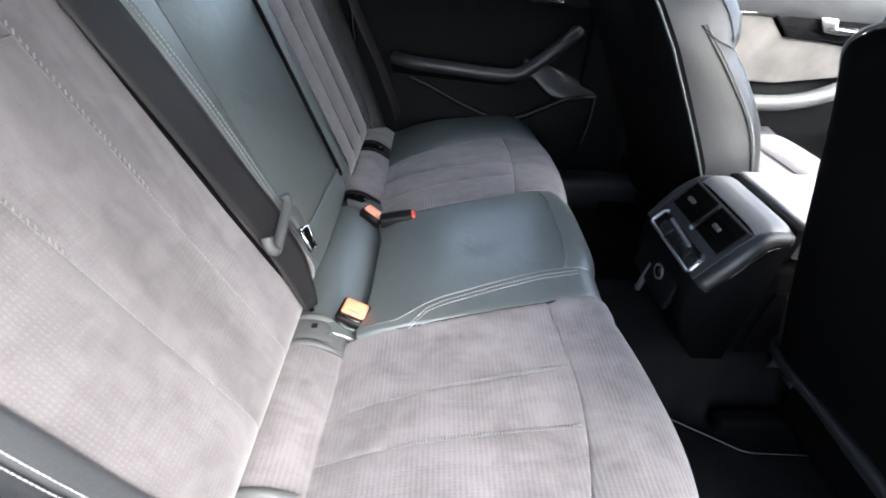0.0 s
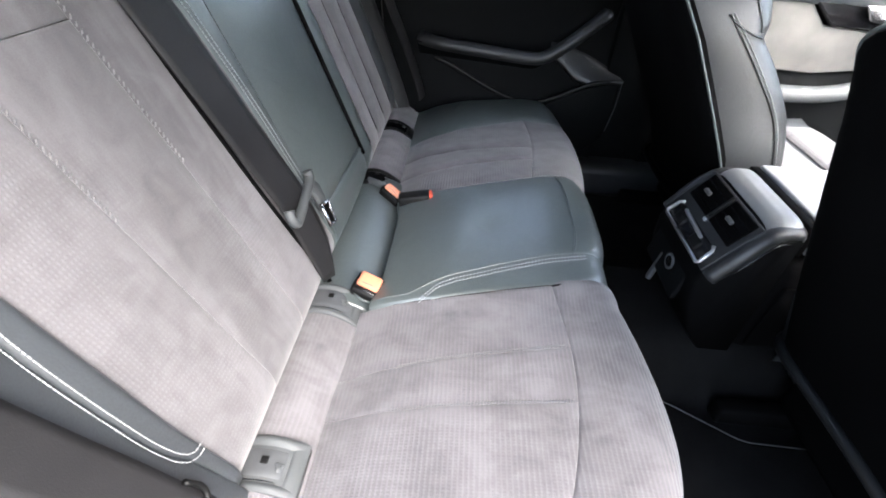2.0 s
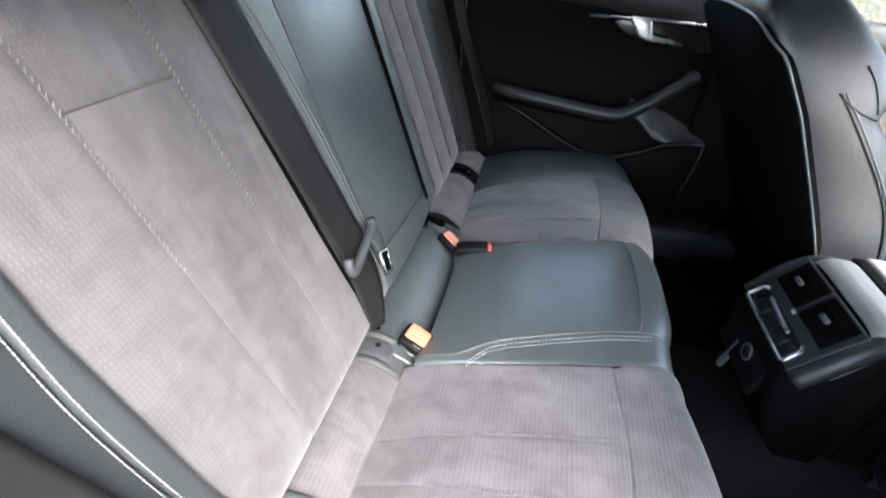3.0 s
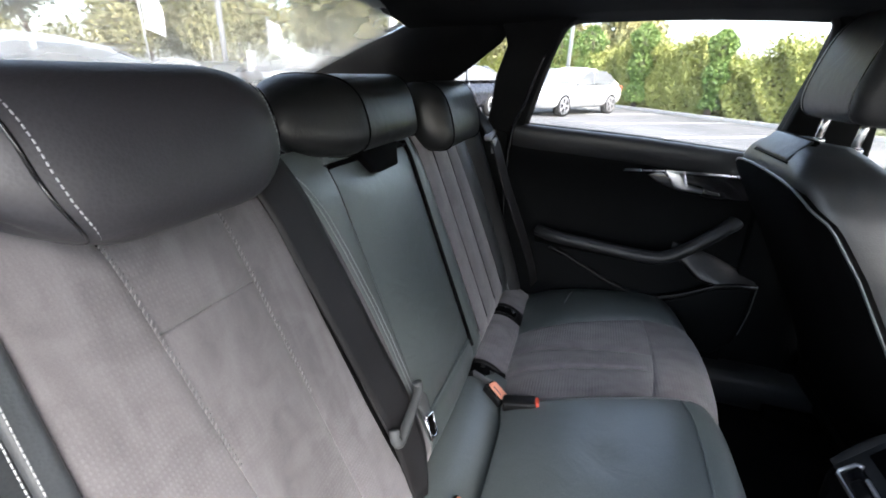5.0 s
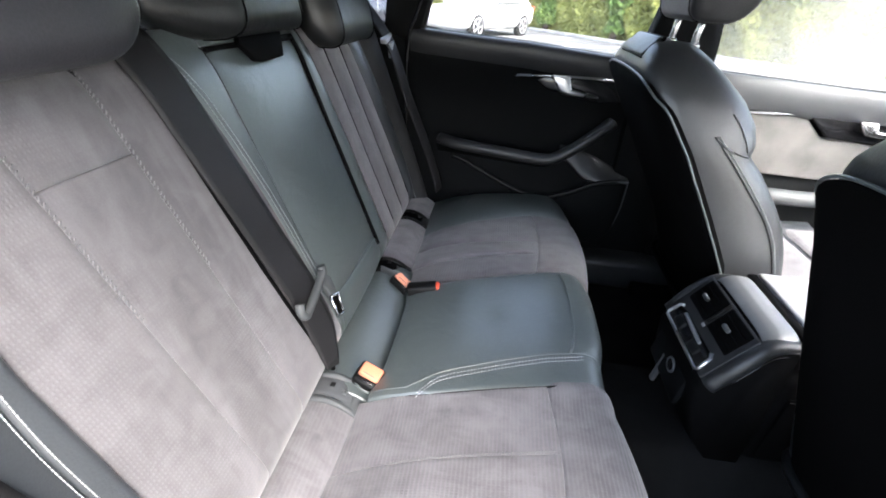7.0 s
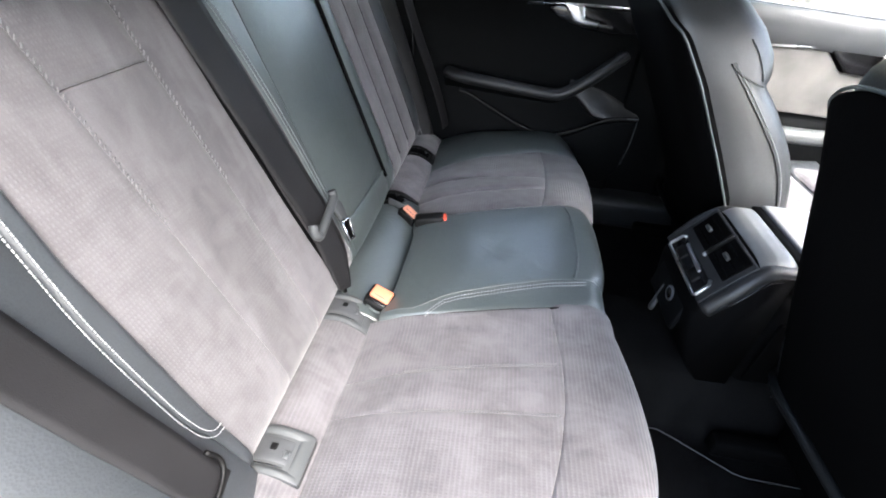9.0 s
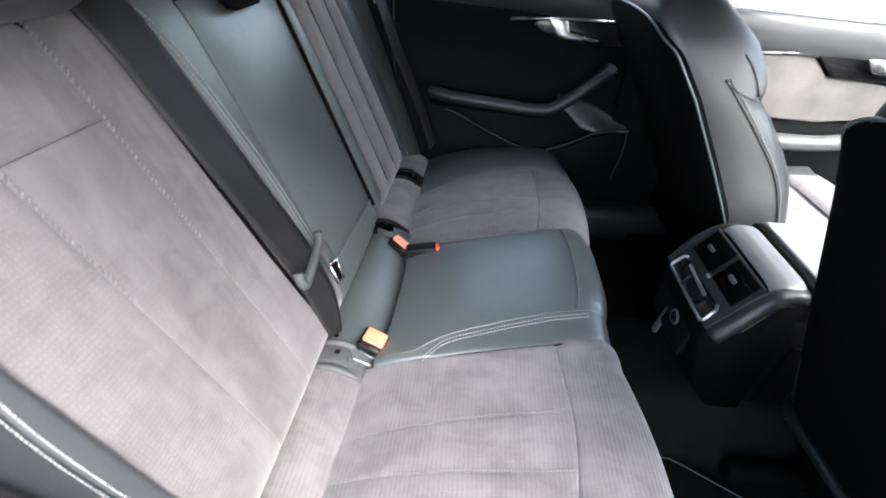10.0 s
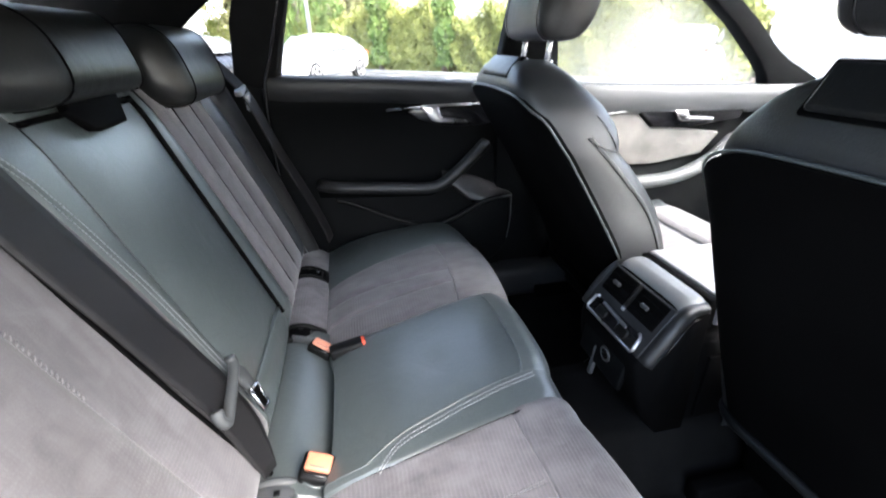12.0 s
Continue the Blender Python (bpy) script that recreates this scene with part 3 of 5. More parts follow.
# top roll catching light, a leather pad
def top_pad(u, v):
    x = lerp(-0.05, 0.61, u)
    zt = belt_top(x)
    a = v * math.pi * 0.62
    return (x, 0.672 + 0.034 * (1 - math.sin(a + 0.35)) + 0.0, zt - 0.072 * (1 - v) ** 1.15)


part("upper_pad", quilt(top_pad, 30, 12, (0, -1, 0), 0.004, 0.02, 8), LEATHER_BLACK, door, "padded black upper trim roll")
arm = curve_through([(0.06, 0.668, 0.726), (0.12, 0.640, 0.722), (0.25, 0.630, 0.713), (0.375, 0.628, 0.704), (0.425, 0.628, 0.714), (0.48, 0.632, 0.752), (0.545, 0.645, 0.806), (0.567, 0.66, 0.822)], 40)
part("armrest", tube(arm, 0.022, 14, flat=0.8), LEATHER_BLACK, door, "padded armrest sweeping up into a pull")


def under_arm(u, v):
    x = lerp(0.05, 0.55, u)
    za = interp(x, [(0.05, 0.722), (0.25, 0.708), (0.40, 0.698), (0.48, 0.745), (0.55, 0.80)])
    return (x, lerp(0.640, 0.698, v ** 0.7), za - 0.045 * v)


part("armrest_base", quilt(under_arm, 24, 8, (0, -1, -0.4), 0.002, 0.02), TRIM, door)
LIP = [(0.10, 0.676), (0.15, 0.658), (0.256, 0.607), (0.34, 0.575), (0.40, 0.566), (0.478, 0.592), (0.556, 0.634), (0.61, 0.648), (0.658, 0.652)]
lip = curve_through([(x, 0.668 - 0.022 * min(1, max(0, (x - 0.2) / 0.4)), z) for x, z in LIP], 36)
part("pocket_lip", tube(lip, 0.005, 10, flat=1.3), PLASTIC, door, "moulded rim of the door pocket")


def ledge(u, v):
    x = lerp(0.44, 0.660, u)
    top = interp(x, [(0.44, 0.735), (0.485, 0.727), (0.55, 0.708), (0.60, 0.686), (0.66, 0.654)])
    low = interp(x, LIP)
    k = min(1.0, u * 1.6)
    return (x, lerp(0.700, lerp(0.698, 0.647, k), v), lerp(top, max(low, top - 0.10), v * lerp(0.3, 1.0, k)))


part("speaker_ledge", quilt(ledge, 24, 8, (0, -1, 0.6), 0.003, 0.02), LEATHER_BLACK, door, "moulded ledge over the speaker")
# lighter grey tube paints the highlight at the ledge's tip
part("ledge_highlight", tube(curve_through([(0.58, 0.648, 0.642), (0.62, 0.645, 0.650), (0.658, 0.644, 0.653)], 10), 0.004, 8), DARK_GREY, door, "highlight painted on the ledge tip")
spk = [(0.44, 0.565), (0.49, 0.590), (0.556, 0.626), (0.61, 0.642), (0.656, 0.646), (0.656, 0.56), (0.646, 0.47), (0.60, 0.42), (0.50, 0.43)]
part("speaker_grille", prism(spk, lambda x, z: (x, 0.650, z), (0, 0.03, 0), 0.008), TRIM, door, "black speaker grille")
# thin grey tube paints a glint down the grille's edge
part("speaker_edge_glint", tube(curve_through([(0.658, 0.646, 0.648), (0.657, 0.646, 0.57), (0.648, 0.648, 0.50)], 14), 0.0013, 6), GREY_PLASTIC, door)
# handle bezel, trim strip and lever
bez = [(0.33, 0.922), (0.36, 0.936), (0.59, 0.936), (0.60, 0.875), (0.52, 0.868), (0.43, 0.878), (0.37, 0.895)]
part("handle_bezel", prism(bez, lambda x, z: (x, 0.688, z), (0, 0.02, 0), 0.006), GLOSS, door, "gloss black handle surround")
part("trim_strip", tube([(0.27, 0.684, 0.930), (0.38, 0.672, 0.938), (0.60, 0.670, 0.940)], 0.0032, 8), CHROME, door, "thin satin trim strip")
lever = prism([(0.372, 0.938), (0.425, 0.937), (0.435, 0.905), (0.515, 0.893), (0.518, 0.884), (0.43, 0.889), (0.405, 0.896)], lambda x, z: (x, 0.668, z), (0, 0.012, 0), 0.004)
part("door_handle", lever, CHROME, door, "satin chrome inside handle lever")
part("door_seal", tube(curve_through([(-0.05, 0.685, 0.62), (-0.057, 0.685, 0.86), (-0.047, 0.675, 1.01), (-0.02, 0.66, 1.08), (0.03, 0.625, 1.22)], 30), 0.006, 8), GLOSS, door)
gl = part("pane", prism([(-0.02, 1.0), (0.62, 0.98), (0.645, 1.315), (0.08, 1.31)], lambda x, z: (x, side_y(z) + 0.035, z), (0, 0.004, 0)), CABIN_GLASS, door, "clear side window", False)
gl.visible_shadow = False
frame_pts = curve_through([on_side(0.617, 1.0), on_side(0.635, 1.2), on_side(0.630, 1.288), on_side(0.58, 1.312), on_side(0.35, 1.314), on_side(0.2, 1.308), on_side(0.10, 1.293), on_side(0.062, 1.262), on_side(0.024, 1.16), on_side(-0.014, 1.03)], 50)
part("window_frame", tube([p + Vector((0, 0.01, 0)) for p in frame_pts], 0.009, 8), RUBBER, door, "black rubber window seal")

front_door = thing("door_2", (1.2, 0.72, 0.36), "closed front door with grey suede insert and satin handle", "car door", kind="structure")
def belt_front(x):
    return interp(x, [(0.78, 0.985), (1.2, 0.965), (1.7, 0.95)])


part("door_panel", door_skin(0.79, 1.72, 0.36, belt_front), TRIM, front_door)
part("upper_pad", quilt(lambda u, v: (lerp(0.79, 1.72, u), 0.665 + 0.036 * (1 - math.sin(v * 1.9 + 0.35)), belt_front(lerp(0.79, 1.72, u)) - 0.09 * (1 - v)), 24, 10, (0, -1, 0), 0.004, 0.02, 8), DARK_GREY, front_door, "padded dark upper trim roll")
ins = [(0.80, 0.875), (1.10, 0.885), (1.16, 0.83), (1.30, 0.82), (1.44, 0.80), (1.38, 0.73), (1.20, 0.705), (0.80, 0.715)]
part("insert", prism(ins, lambda x, z: (x, 0.690, z), (0, 0.02, 0), 0.005), PANEL_CLOTH, front_door, "grey suede door insert")
part("handle_bezel", prism([(1.10, 0.89), (1.52, 0.895), (1.50, 0.845), (1.32, 0.825), (1.17, 0.832)], lambda x, z: (x, 0.680, z), (0, 0.02, 0), 0.006), GLOSS, front_door)
part("trim_strip", tube([(0.80, 0.686, 0.878), (1.10, 0.683, 0.891), (1.52, 0.683, 0.897)], 0.003, 8), CHROME, front_door)
part("door_handle", prism([(1.22, 0.888), (1.27, 0.888), (1.28, 0.865), (1.38, 0.857), (1.38, 0.847), (1.29, 0.848), (1.25, 0.852)], lambda x, z: (x, 0.660, z), (0, 0.012, 0), 0.004), CHROME, front_door, "satin chrome inside handle lever")
part("armrest", tube(curve_through([(0.80, 0.64, 0.675), (1.05, 0.625, 0.665), (1.22, 0.62, 0.672), (1.36, 0.63, 0.715), (1.47, 0.655, 0.785)], 30), 0.027, 12, flat=0.85), GREY_PLASTIC, front_door, "grey padded armrest and pull")
gl = part("pane", prism([(0.78, 0.97), (1.66, 0.95), (1.22, 1.25), (1.0, 1.29), (0.76, 1.30)], lambda x, z: (x, side_y(z) + 0.035, z), (0, 0.004, 0)), FRONT_GLASS, front_door, "clear side window", False)
gl.visible_shadow = False

# left sill trim under the doors
solo("sill_trim", rbox((1.7, 0.12, 0.11), 0.025, 3, (0.75, 0.665, 0.335)), LEATHER_BLACK, "dark grey sill trim in the doorway", "sill", "structure")


# ---- rear seat ----
def bx(z):
    """Front face of the rear backrest."""
    return 0.175 - 0.33 * z


BACK_OUT = Vector((1, 0, 0.33)).normalized()


def back_panel(yl, yr, zb, zt, push=0.0):
    def fn(u, v):
        z = lerp(zb, zt, v)
        y = lerp(yl(z), yr(z), u)
        e = 0.0
        if z > 1.0:
            e = -((z - 1.0) / 0.07) ** 2 * 0.018
        if z < 0.58:
            e = -((0.58 - z) / 0.045) ** 2 * 0.016
        return (bx(z) + push + e, y, z)
    return fn


def line(z0, y0, z1, y1):
    return lambda z: y0 + (y1 - y0) * (z - z0) / (z1 - z0)


def bowed(*pts):
    return lambda z: interp(z, pts)


def on_back(y, z, push=0.004):
    e = -((z - 1.0) / 0.07) ** 2 * 0.018 if z > 1.0 else 0.0
    return Vector((bx(z) + e, y, z)) + BACK_OUT * push


ZB, ZT = 0.532, 1.065
r_in = bowed((0.55, -0.162), (0.648, -0.184), (0.745, -0.200), (0.882, -0.219), (1.0, -0.232), (1.07, -0.240))
r_s2 = line(0.55, -0.262, 1.03, -0.302)
r_s1 = line(0.55, -0.372, 1.03, -0.413)
r_out = bowed((0.55, -0.487), (0.66, -0.497), (0.85, -0.502), (1.07, -0.488))
r_bol = bowed((0.55, -0.500), (0.635, -0.511), (0.66, -0.520), (0.70, -0.524), (0.80, -0.526), (0.90, -0.519), (1.07, -0.508))

rb = thing("seat_section", (-0.05, -0.36, 0.545), "grey perforated suede outer backrest with dark leather bolster", "car seat", "rear seat backrests")
part("inner_panel", quilt(back_panel(r_s2, r_in, ZB, ZT), 14, 40, BACK_OUT, 0.0022, 0.05, 14), SUEDE_BACK, rb, "grey perforated suede")
part("centre_panel", quilt(back_panel(r_s1, r_s2, ZB, 0.9592), 14, 36, BACK_OUT, 0.0022, 0.05, 14), SUEDE_BACK, rb, "grey perforated suede")
part("upper_panel", quilt(back_panel(r_s1, r_s2, 0.9600, ZT), 14, 12, BACK_OUT, 0.0022, 0.05, 14), SUEDE_BACK, rb, "grey perforated suede")
part("outer_panel", quilt(back_panel(r_out, r_s1, ZB, ZT), 14, 40, BACK_OUT, 0.0022, 0.05, 14), SUEDE_BACK, rb, "grey perforated suede")
# strip and bolster take the darkened leather copy in place of shade
part("bolster_strip", quilt(back_panel(r_bol, r_out, ZB, ZT, 0.004), 8, 40, BACK_OUT, 0.004, 0.05), LEATHER_SHADED, rb, "dark leather strip")


def bolster(u, v):
    z = lerp(ZB, ZT, v)
    y = lerp(-0.70, r_bol(z), u)
    return (bx(z) + 0.004 + 0.014 * math.sin(math.pi * min(1, (1 - u) * 1.25)) - 0.05 * max(0, 0.35 - u), y, z)


part("bolster", quilt(bolster, 18, 40, BACK_OUT, 0.003, 0.06, 10), LEATHER_SHADED, rb, "dark leather side bolster")
# black tube stands in for the shade in the gap beside the belt
part("edge_gap_shade", tube([on_back(r_in(z), z, 0.001) for z in [lerp(ZB, ZT, i / 30) for i in range(31)]], 0.0042, 6), SHELL, rb, "black tube painting the shaded gap at the suede's edge")
hook = curve_through([(y, z, 0) for y, z in ((-0.4955, 0.629), (-0.506, 0.631), (-0.5145, 0.641), (-0.520, 0.660), (-0.524, 0.70), (-0.526, 0.80), (-0.519, 0.90), (-0.508, 1.045))], 70)
for off in (0.0034, -0.0034):
    path = []
    for i, p in enumerate(hook):
        t = (hook[min(i + 1, 70)] - hook[max(i - 1, 0)]).normalized()
        path.append(on_back(p.x + t.y * off, p.y - t.x * off, 0.0092))
    part("stitching", stitches([path], 0.0046, 0.0036, 0.0006), THREAD, rb, "pale double stitching")
for f in (r_s1, r_s2):
    part("seam_thread", zigzag([on_back(f(z), z, 0.0032) for z in [lerp(0.82, 1.05, k / 20) for k in range(21)]], (0, 1, 0), 0.0050, 0.0032, 0.0008), THREAD_SUEDE, rb, "pale zigzag seam thread")

# middle backrest with fold-down armrest
m_a = line(0.59, -0.070, 1.03, -0.100)
m_b = line(0.59, 0.200, 1.03, 0.165)
l_1 = bowed((0.55, 0.272), (0.70, 0.256), (0.83, 0.240), (0.95, 0.220), (1.06, 0.196))
m_st = bowed((0.56, -0.078), (0.674, -0.093), (0.777, -0.106), (0.845, -0.117), (0.93, -0.137), (0.987, -0.154), (1.027, -0.174), (1.044, -0.188))
mb = thing("seat_section", (-0.05, 0.05, 0.545), "dark blue-grey leather middle backrest with fold-down armrest", "car seat", "rear seat backrests")
part("suede_strip", quilt(back_panel(r_in, lambda z: m_st(z) - 0.005, ZB, ZT, 0.0), 12, 40, BACK_OUT, 0.002, 0.05, 8), SUEDE_BACK, mb, "grey suede beside the belt")
part("side_strip", quilt(back_panel(lambda z: m_st(z) - 0.005, lambda z: m_a(z) + 0.002, ZB, ZT, 0.0), 10, 40, BACK_OUT, 0.003, 0.05, 6), LEATHER, mb)
part("armrest_panel", quilt(back_panel(lambda z: m_a(z) + 0.002, lambda z: m_b(z) - 0.005, 0.613, 1.0365, 0.0), 32, 40, BACK_OUT, 0.009, 0.05, 2.6), LEATHER, mb, "fold-down armrest in smooth dark leather")
part("lower_panel", quilt(back_panel(m_a, m_b, ZB, 0.610, 0.0), 20, 10, BACK_OUT, 0.006, 0.05, 4), LEATHER, mb)
part("fold_seam", tube([on_back(lerp(-0.068, 0.19, i / 12), lerp(0.6165, 0.606, i / 12), 0.003) for i in range(13)], 0.0022, 8), LEATHER, mb, "raised seam under the armrest")
# thin dark tube paints the shade along the armrest's near edge
part("armrest_shade_line", tube([on_back(m_a(z), z, 0.0012) for z in [lerp(0.62, 1.035, i / 20) for i in range(21)]], 0.0011, 6), LEATHER_DEEP, mb, "shade line painted beside the armrest")
part("upper_panel", quilt(back_panel(m_a, m_b, 1.042, ZT, 0.002), 20, 10, BACK_OUT, 0.004, 0.05, 6), LEATHER, mb)
part("edge_strip", quilt(back_panel(m_b, l_1, ZB, ZT, 0.0), 12, 40, BACK_OUT, 0.010, 0.05, 2.5), LEATHER, mb, "rounded grey leather edge strip")
# the gap's shade is a solid black tube laid along it
part("side_gap_shade", tube([on_back(m_b(z), z, 0.002) for z in [lerp(0.59, 1.04, i / 20) for i in range(21)]], 0.005, 8), SHELL, mb, "black tube for the shade in the gap beside the armrest")
# black strip painting the shade inside the gap over the armrest
part("recess_shade", quilt(back_panel(m_a, m_b, 1.026, 1.046, -0.002), 8, 2, BACK_OUT, 0.0, 0.03), SHELL, mb, "black strip for the shade in the gap above the armrest")
part("pull_loop", prism([(-0.034, 1.037), (-0.025, 1.048), (0.108, 1.047), (0.094, 1.034), (0.072, 1.010), (0.008, 1.009), (-0.014, 1.012)], lambda y, z: tuple(on_back(y, z, 0.008)), tuple(BACK_OUT * 0.012), 0.003), SHELL, mb, "black fabric pull loop")
# black tube deepens that painted shade along the armrest's top
part("recess_edge_shade", tube([on_back(lerp(-0.10, 0.165, i / 12), 1.0375 - 0.004 * i / 12, 0.004) for i in range(13)], 0.0030, 8), SHELL, mb, "black tube for the shade in the slot above the armrest")
for off in (0.0, 0.009):
    part("stitching", stitches([[on_back(m_st(z) + off, z, 0.0040) for z in [lerp(0.60, 1.04, i / 40) for i in range(41)]]], 0.0050, 0.0034, 0.0007), THREAD, mb, "pale double stitching")

# left backrest
l_2 = line(0.55, 0.352, 1.06, 0.282)
l_3 = line(0.55, 0.450, 1.06, 0.372)
l_4 = bowed((0.55, 0.545), (0.65, 0.530), (0.77, 0.506), (0.90, 0.474), (1.06, 0.432))
l_5 = bowed((0.55, 0.600), (0.75, 0.580), (1.06, 0.510))
lb = thing("seat_section", (-0.05, 0.42, 0.545), "grey suede outer backrest with ribbed centre and dark leather bolster", "car seat", "rear seat backrests")
for nm, a, b, m_, bu in (("rib_panel", l_1, l_2, SUEDE_BACK, 0.010), ("rib_panel", l_2, l_3, SUEDE_BACK, 0.011), ("rib_panel", l_3, l_4, SUEDE_BACK, 0.011), ("bolster", l_4, l_5, LEATHER_SHADED, 0.018)):
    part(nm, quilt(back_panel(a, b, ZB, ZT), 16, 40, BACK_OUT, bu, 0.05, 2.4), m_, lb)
part("side_bolster", quilt(lambda u, v: (bx(lerp(ZB, ZT, v)) + 0.03 * math.sin(math.pi * min(1, u * 1.2)) - 0.04 * max(0, u - 0.6), lerp(l_5(lerp(ZB, ZT, v)), 0.69, u), lerp(ZB, ZT, v)), 16, 40, BACK_OUT, 0.003, 0.05), LEATHER_BLACK, lb, "black leather side bolster")
for f, q in ((l_1, 0.001), (l_2, 0.001), (l_3, 0.001), (l_4, 0.001)):
    part("rib_groove", tube([on_back(f(z), z, q) for z in [lerp(0.585, 1.05, i / 24) for i in range(25)]], 0.0022, 6), SHELL, lb, "dark sewn groove")
part("seam_thread", tube([on_back(l_5(z), z, 0.002) for z in [lerp(ZB, 1.05, i / 30) for i in range(31)]], 0.0015, 6), THREAD_DARK, lb)


# ---- rear cushion ----
def front_x(y):
    if y < -0.2:
        q = abs(y) - 0.37
        return 0.506 - (1.7 if q > 0 else 0.6) * q * q
    return 0.507 - 0.5 * (y - 0.35) ** 2 if y > 0.165 else 0.484


def border(x):
    """Where the suede meets the raised middle seat."""
    return interp(x, [(0.06, -0.215), (0.20, -0.207), (0.37, -0.176), (0.47, -0.146)])


def ridge(x):
    """Near upper edge of the raised middle seat."""
    return interp(x, [(0.088, -0.203), (0.150, -0.199), (0.185, -0.176), (0.22, -0.160), (0.28, -0.140), (0.34, -0.120), (0.44, -0.090), (0.50, -0.090)])


def far_edge(x):
    """Far upper edge of the raised middle seat."""
    return interp(x, [(0.088, 0.088), (0.20, 0.105), (0.316, 0.134), (0.43, 0.166), (0.50, 0.166)])


def zc(x, y):
    z = interp(x, [(0.03, 0.500), (0.06, 0.508), (0.12, 0.535), (0.20, 0.556), (0.30, 0.568), (0.38, 0.574), (0.44, 0.571)])
    if y < -0.14:
        # the suede swells up to meet the middle seat
        z += 0.0132 * max(0.0, 1 - abs(y - border(x)) / 0.07) ** 2
    return z


def roll(t, y, x_from, drop=0.22, r=0.055):
    """From the seam over the front edge and down: t from 0 to 1."""
    xf = front_x(y)
    top = max(0.001, xf - r - x_from)
    total = top + r * math.pi / 2 + drop
    s = t * total
    z0 = zc(xf - r, y)
    if s < top:
        x = x_from + s
        return x, zc(x, y)
    s -= top
    if s < r * math.pi / 2:
        a = s / r
        return xf - r + r * math.sin(a), z0 - r * (1 - math.cos(a))
    s -= r * math.pi / 2
    return xf - s * 0.12, z0 - r - s


def seam_x(y):
    if y < 0:
        return 0.381 - 0.9 * (abs(y) - 0.31) ** 2
    return front_x(y) - 0.128


def strip_front(y):
    return interp(abs(y), [(0.20, 0.063), (0.36, 0.050), (0.60, 0.048)]) if y < 0 else 0.063


def strip(a, b, x0, x1):
    """Cushion top between two y lines, from x0 to x1(y)."""
    def fn(u, v):
        x = lerp(x0, 0.37, v)
        y = lerp(a(x), b(x), u)
        x = lerp(strip_front(y), x1(y), v)
        return (x, y, zc(x, y))
    return fn


cu = thing("rear_cushion", (0.25, 0, 0.30), "grey suede rear bench cushion with dark leather middle seat", "car seat")
c0 = border
c1 = lambda x: lerp(-0.338, -0.288, (x - 0.05) / 0.31)
c2 = lambda x: lerp(-0.398, -0.374, (x - 0.05) / 0.31)
c3 = lambda x: lerp(-0.535, -0.505, (x - 0.05) / 0.31)
UP = (0, 0, 1)
part("insert_panel", quilt(strip(c1, c0, 0.062, seam_x), 14, 24, UP, 0.0018, 0.05, 16), SUEDE_SEAT, cu, "grey perforated suede")
part("insert_panel", quilt(strip(c2, c1, 0.062, seam_x), 14, 24, UP, 0.0018, 0.05, 16), SUEDE_SEAT, cu, "grey perforated suede")
part("insert_panel", quilt(strip(c3, c2, 0.062, seam_x), 14, 24, UP, 0.0018, 0.05, 16), SUEDE_SEAT, cu, "grey perforated suede")


def roll_panel(ya, yb):
    def fn(u, v):
        y = lerp(ya, yb, u)
        x, z = roll(v, y, seam_x(y) + 0.002)
        return (x, y, z)
    return fn


part("front_roll", quilt(roll_panel(-0.53, -0.150), 20, 36, (0.5, 0, 0.85), 0.006, 0.05, 8), SUEDE_SEAT, cu, "grey suede front roll")


def side_bol(s, w0):
    def fn(u, v):
        y = lerp(w0, 0.665, u)
        x, z = roll(v, y, 0.05)
        if s > 0:
            y = lerp(lerp(0.395, 0.495, min(1, max(0, (x - 0.05) / 0.31))), 0.675, u)
        return (x, s * y, z + (0.034 if s < 0 else 0.005) * math.sin(math.pi * min(1, u * 0.9)) - 0.05 * max(0, u - 0.8))
    return fn


part("side_bolster", quilt(side_bol(-1, 0.53), 12, 36, UP, 0.004, 0.05, 8), LEATHER, cu, "dark leather side bolster")
L_RIBS = [lambda x: far_edge(x + 0.02) + 0.014, lambda x: lerp(0.215, 0.270, (x - 0.05) / 0.31), lambda x: lerp(0.305, 0.330, (x - 0.05) / 0.31), lambda x: lerp(0.405, 0.495, (x - 0.05) / 0.31)]
for ya, yb in zip(L_RIBS, L_RIBS[1:]):
    part("insert_panel", quilt(strip(ya, yb, 0.062, seam_x), 14, 24, UP, 0.007, 0.05, 8), SUEDE_SEAT, cu, "grey suede")
part("front_roll", quilt(roll_panel(0.165, 0.50), 20, 36, (0.5, 0, 0.85), 0.006, 0.05, 8), SUEDE_SEAT, cu, "grey suede front roll")
part("side_bolster", quilt(side_bol(1, 0.495), 14, 36, UP, 0.004, 0.05, 8), LEATHER, cu, "dark leather side bolster")
part("stitching", stitches([[(lerp(0.17, 0.19, t), lerp(0.53, 0.60, t), zc(0.18, 0) + 0.022 * math.sin(math.pi * (0.2 + t * 0.4)) + 0.004) for t in (0, 0.25, 0.5, 0.75, 1)]], 0.006, 0.0045, 0.001), THREAD_DARK, cu)


# raised middle leather section
def mid_top(u, v):
    t = u * 2 - 1
    x, z = roll(v, 0.0, 0.088, 0.24, 0.038)
    y = lerp(ridge(x), far_edge(x), u)
    return (x - 0.012 * abs(t) ** 4, y, z + 0.022 - 0.004 * abs(t) ** 3 - 0.006 * math.exp(-((x - 0.27) / 0.02) ** 2 - ((y + 0.03) / 0.03) ** 2))


part("middle_pad", quilt(mid_top, 24, 44, UP, 0.0, 0.06, 12), LEATHER, cu, "dark blue-grey leather middle seat")


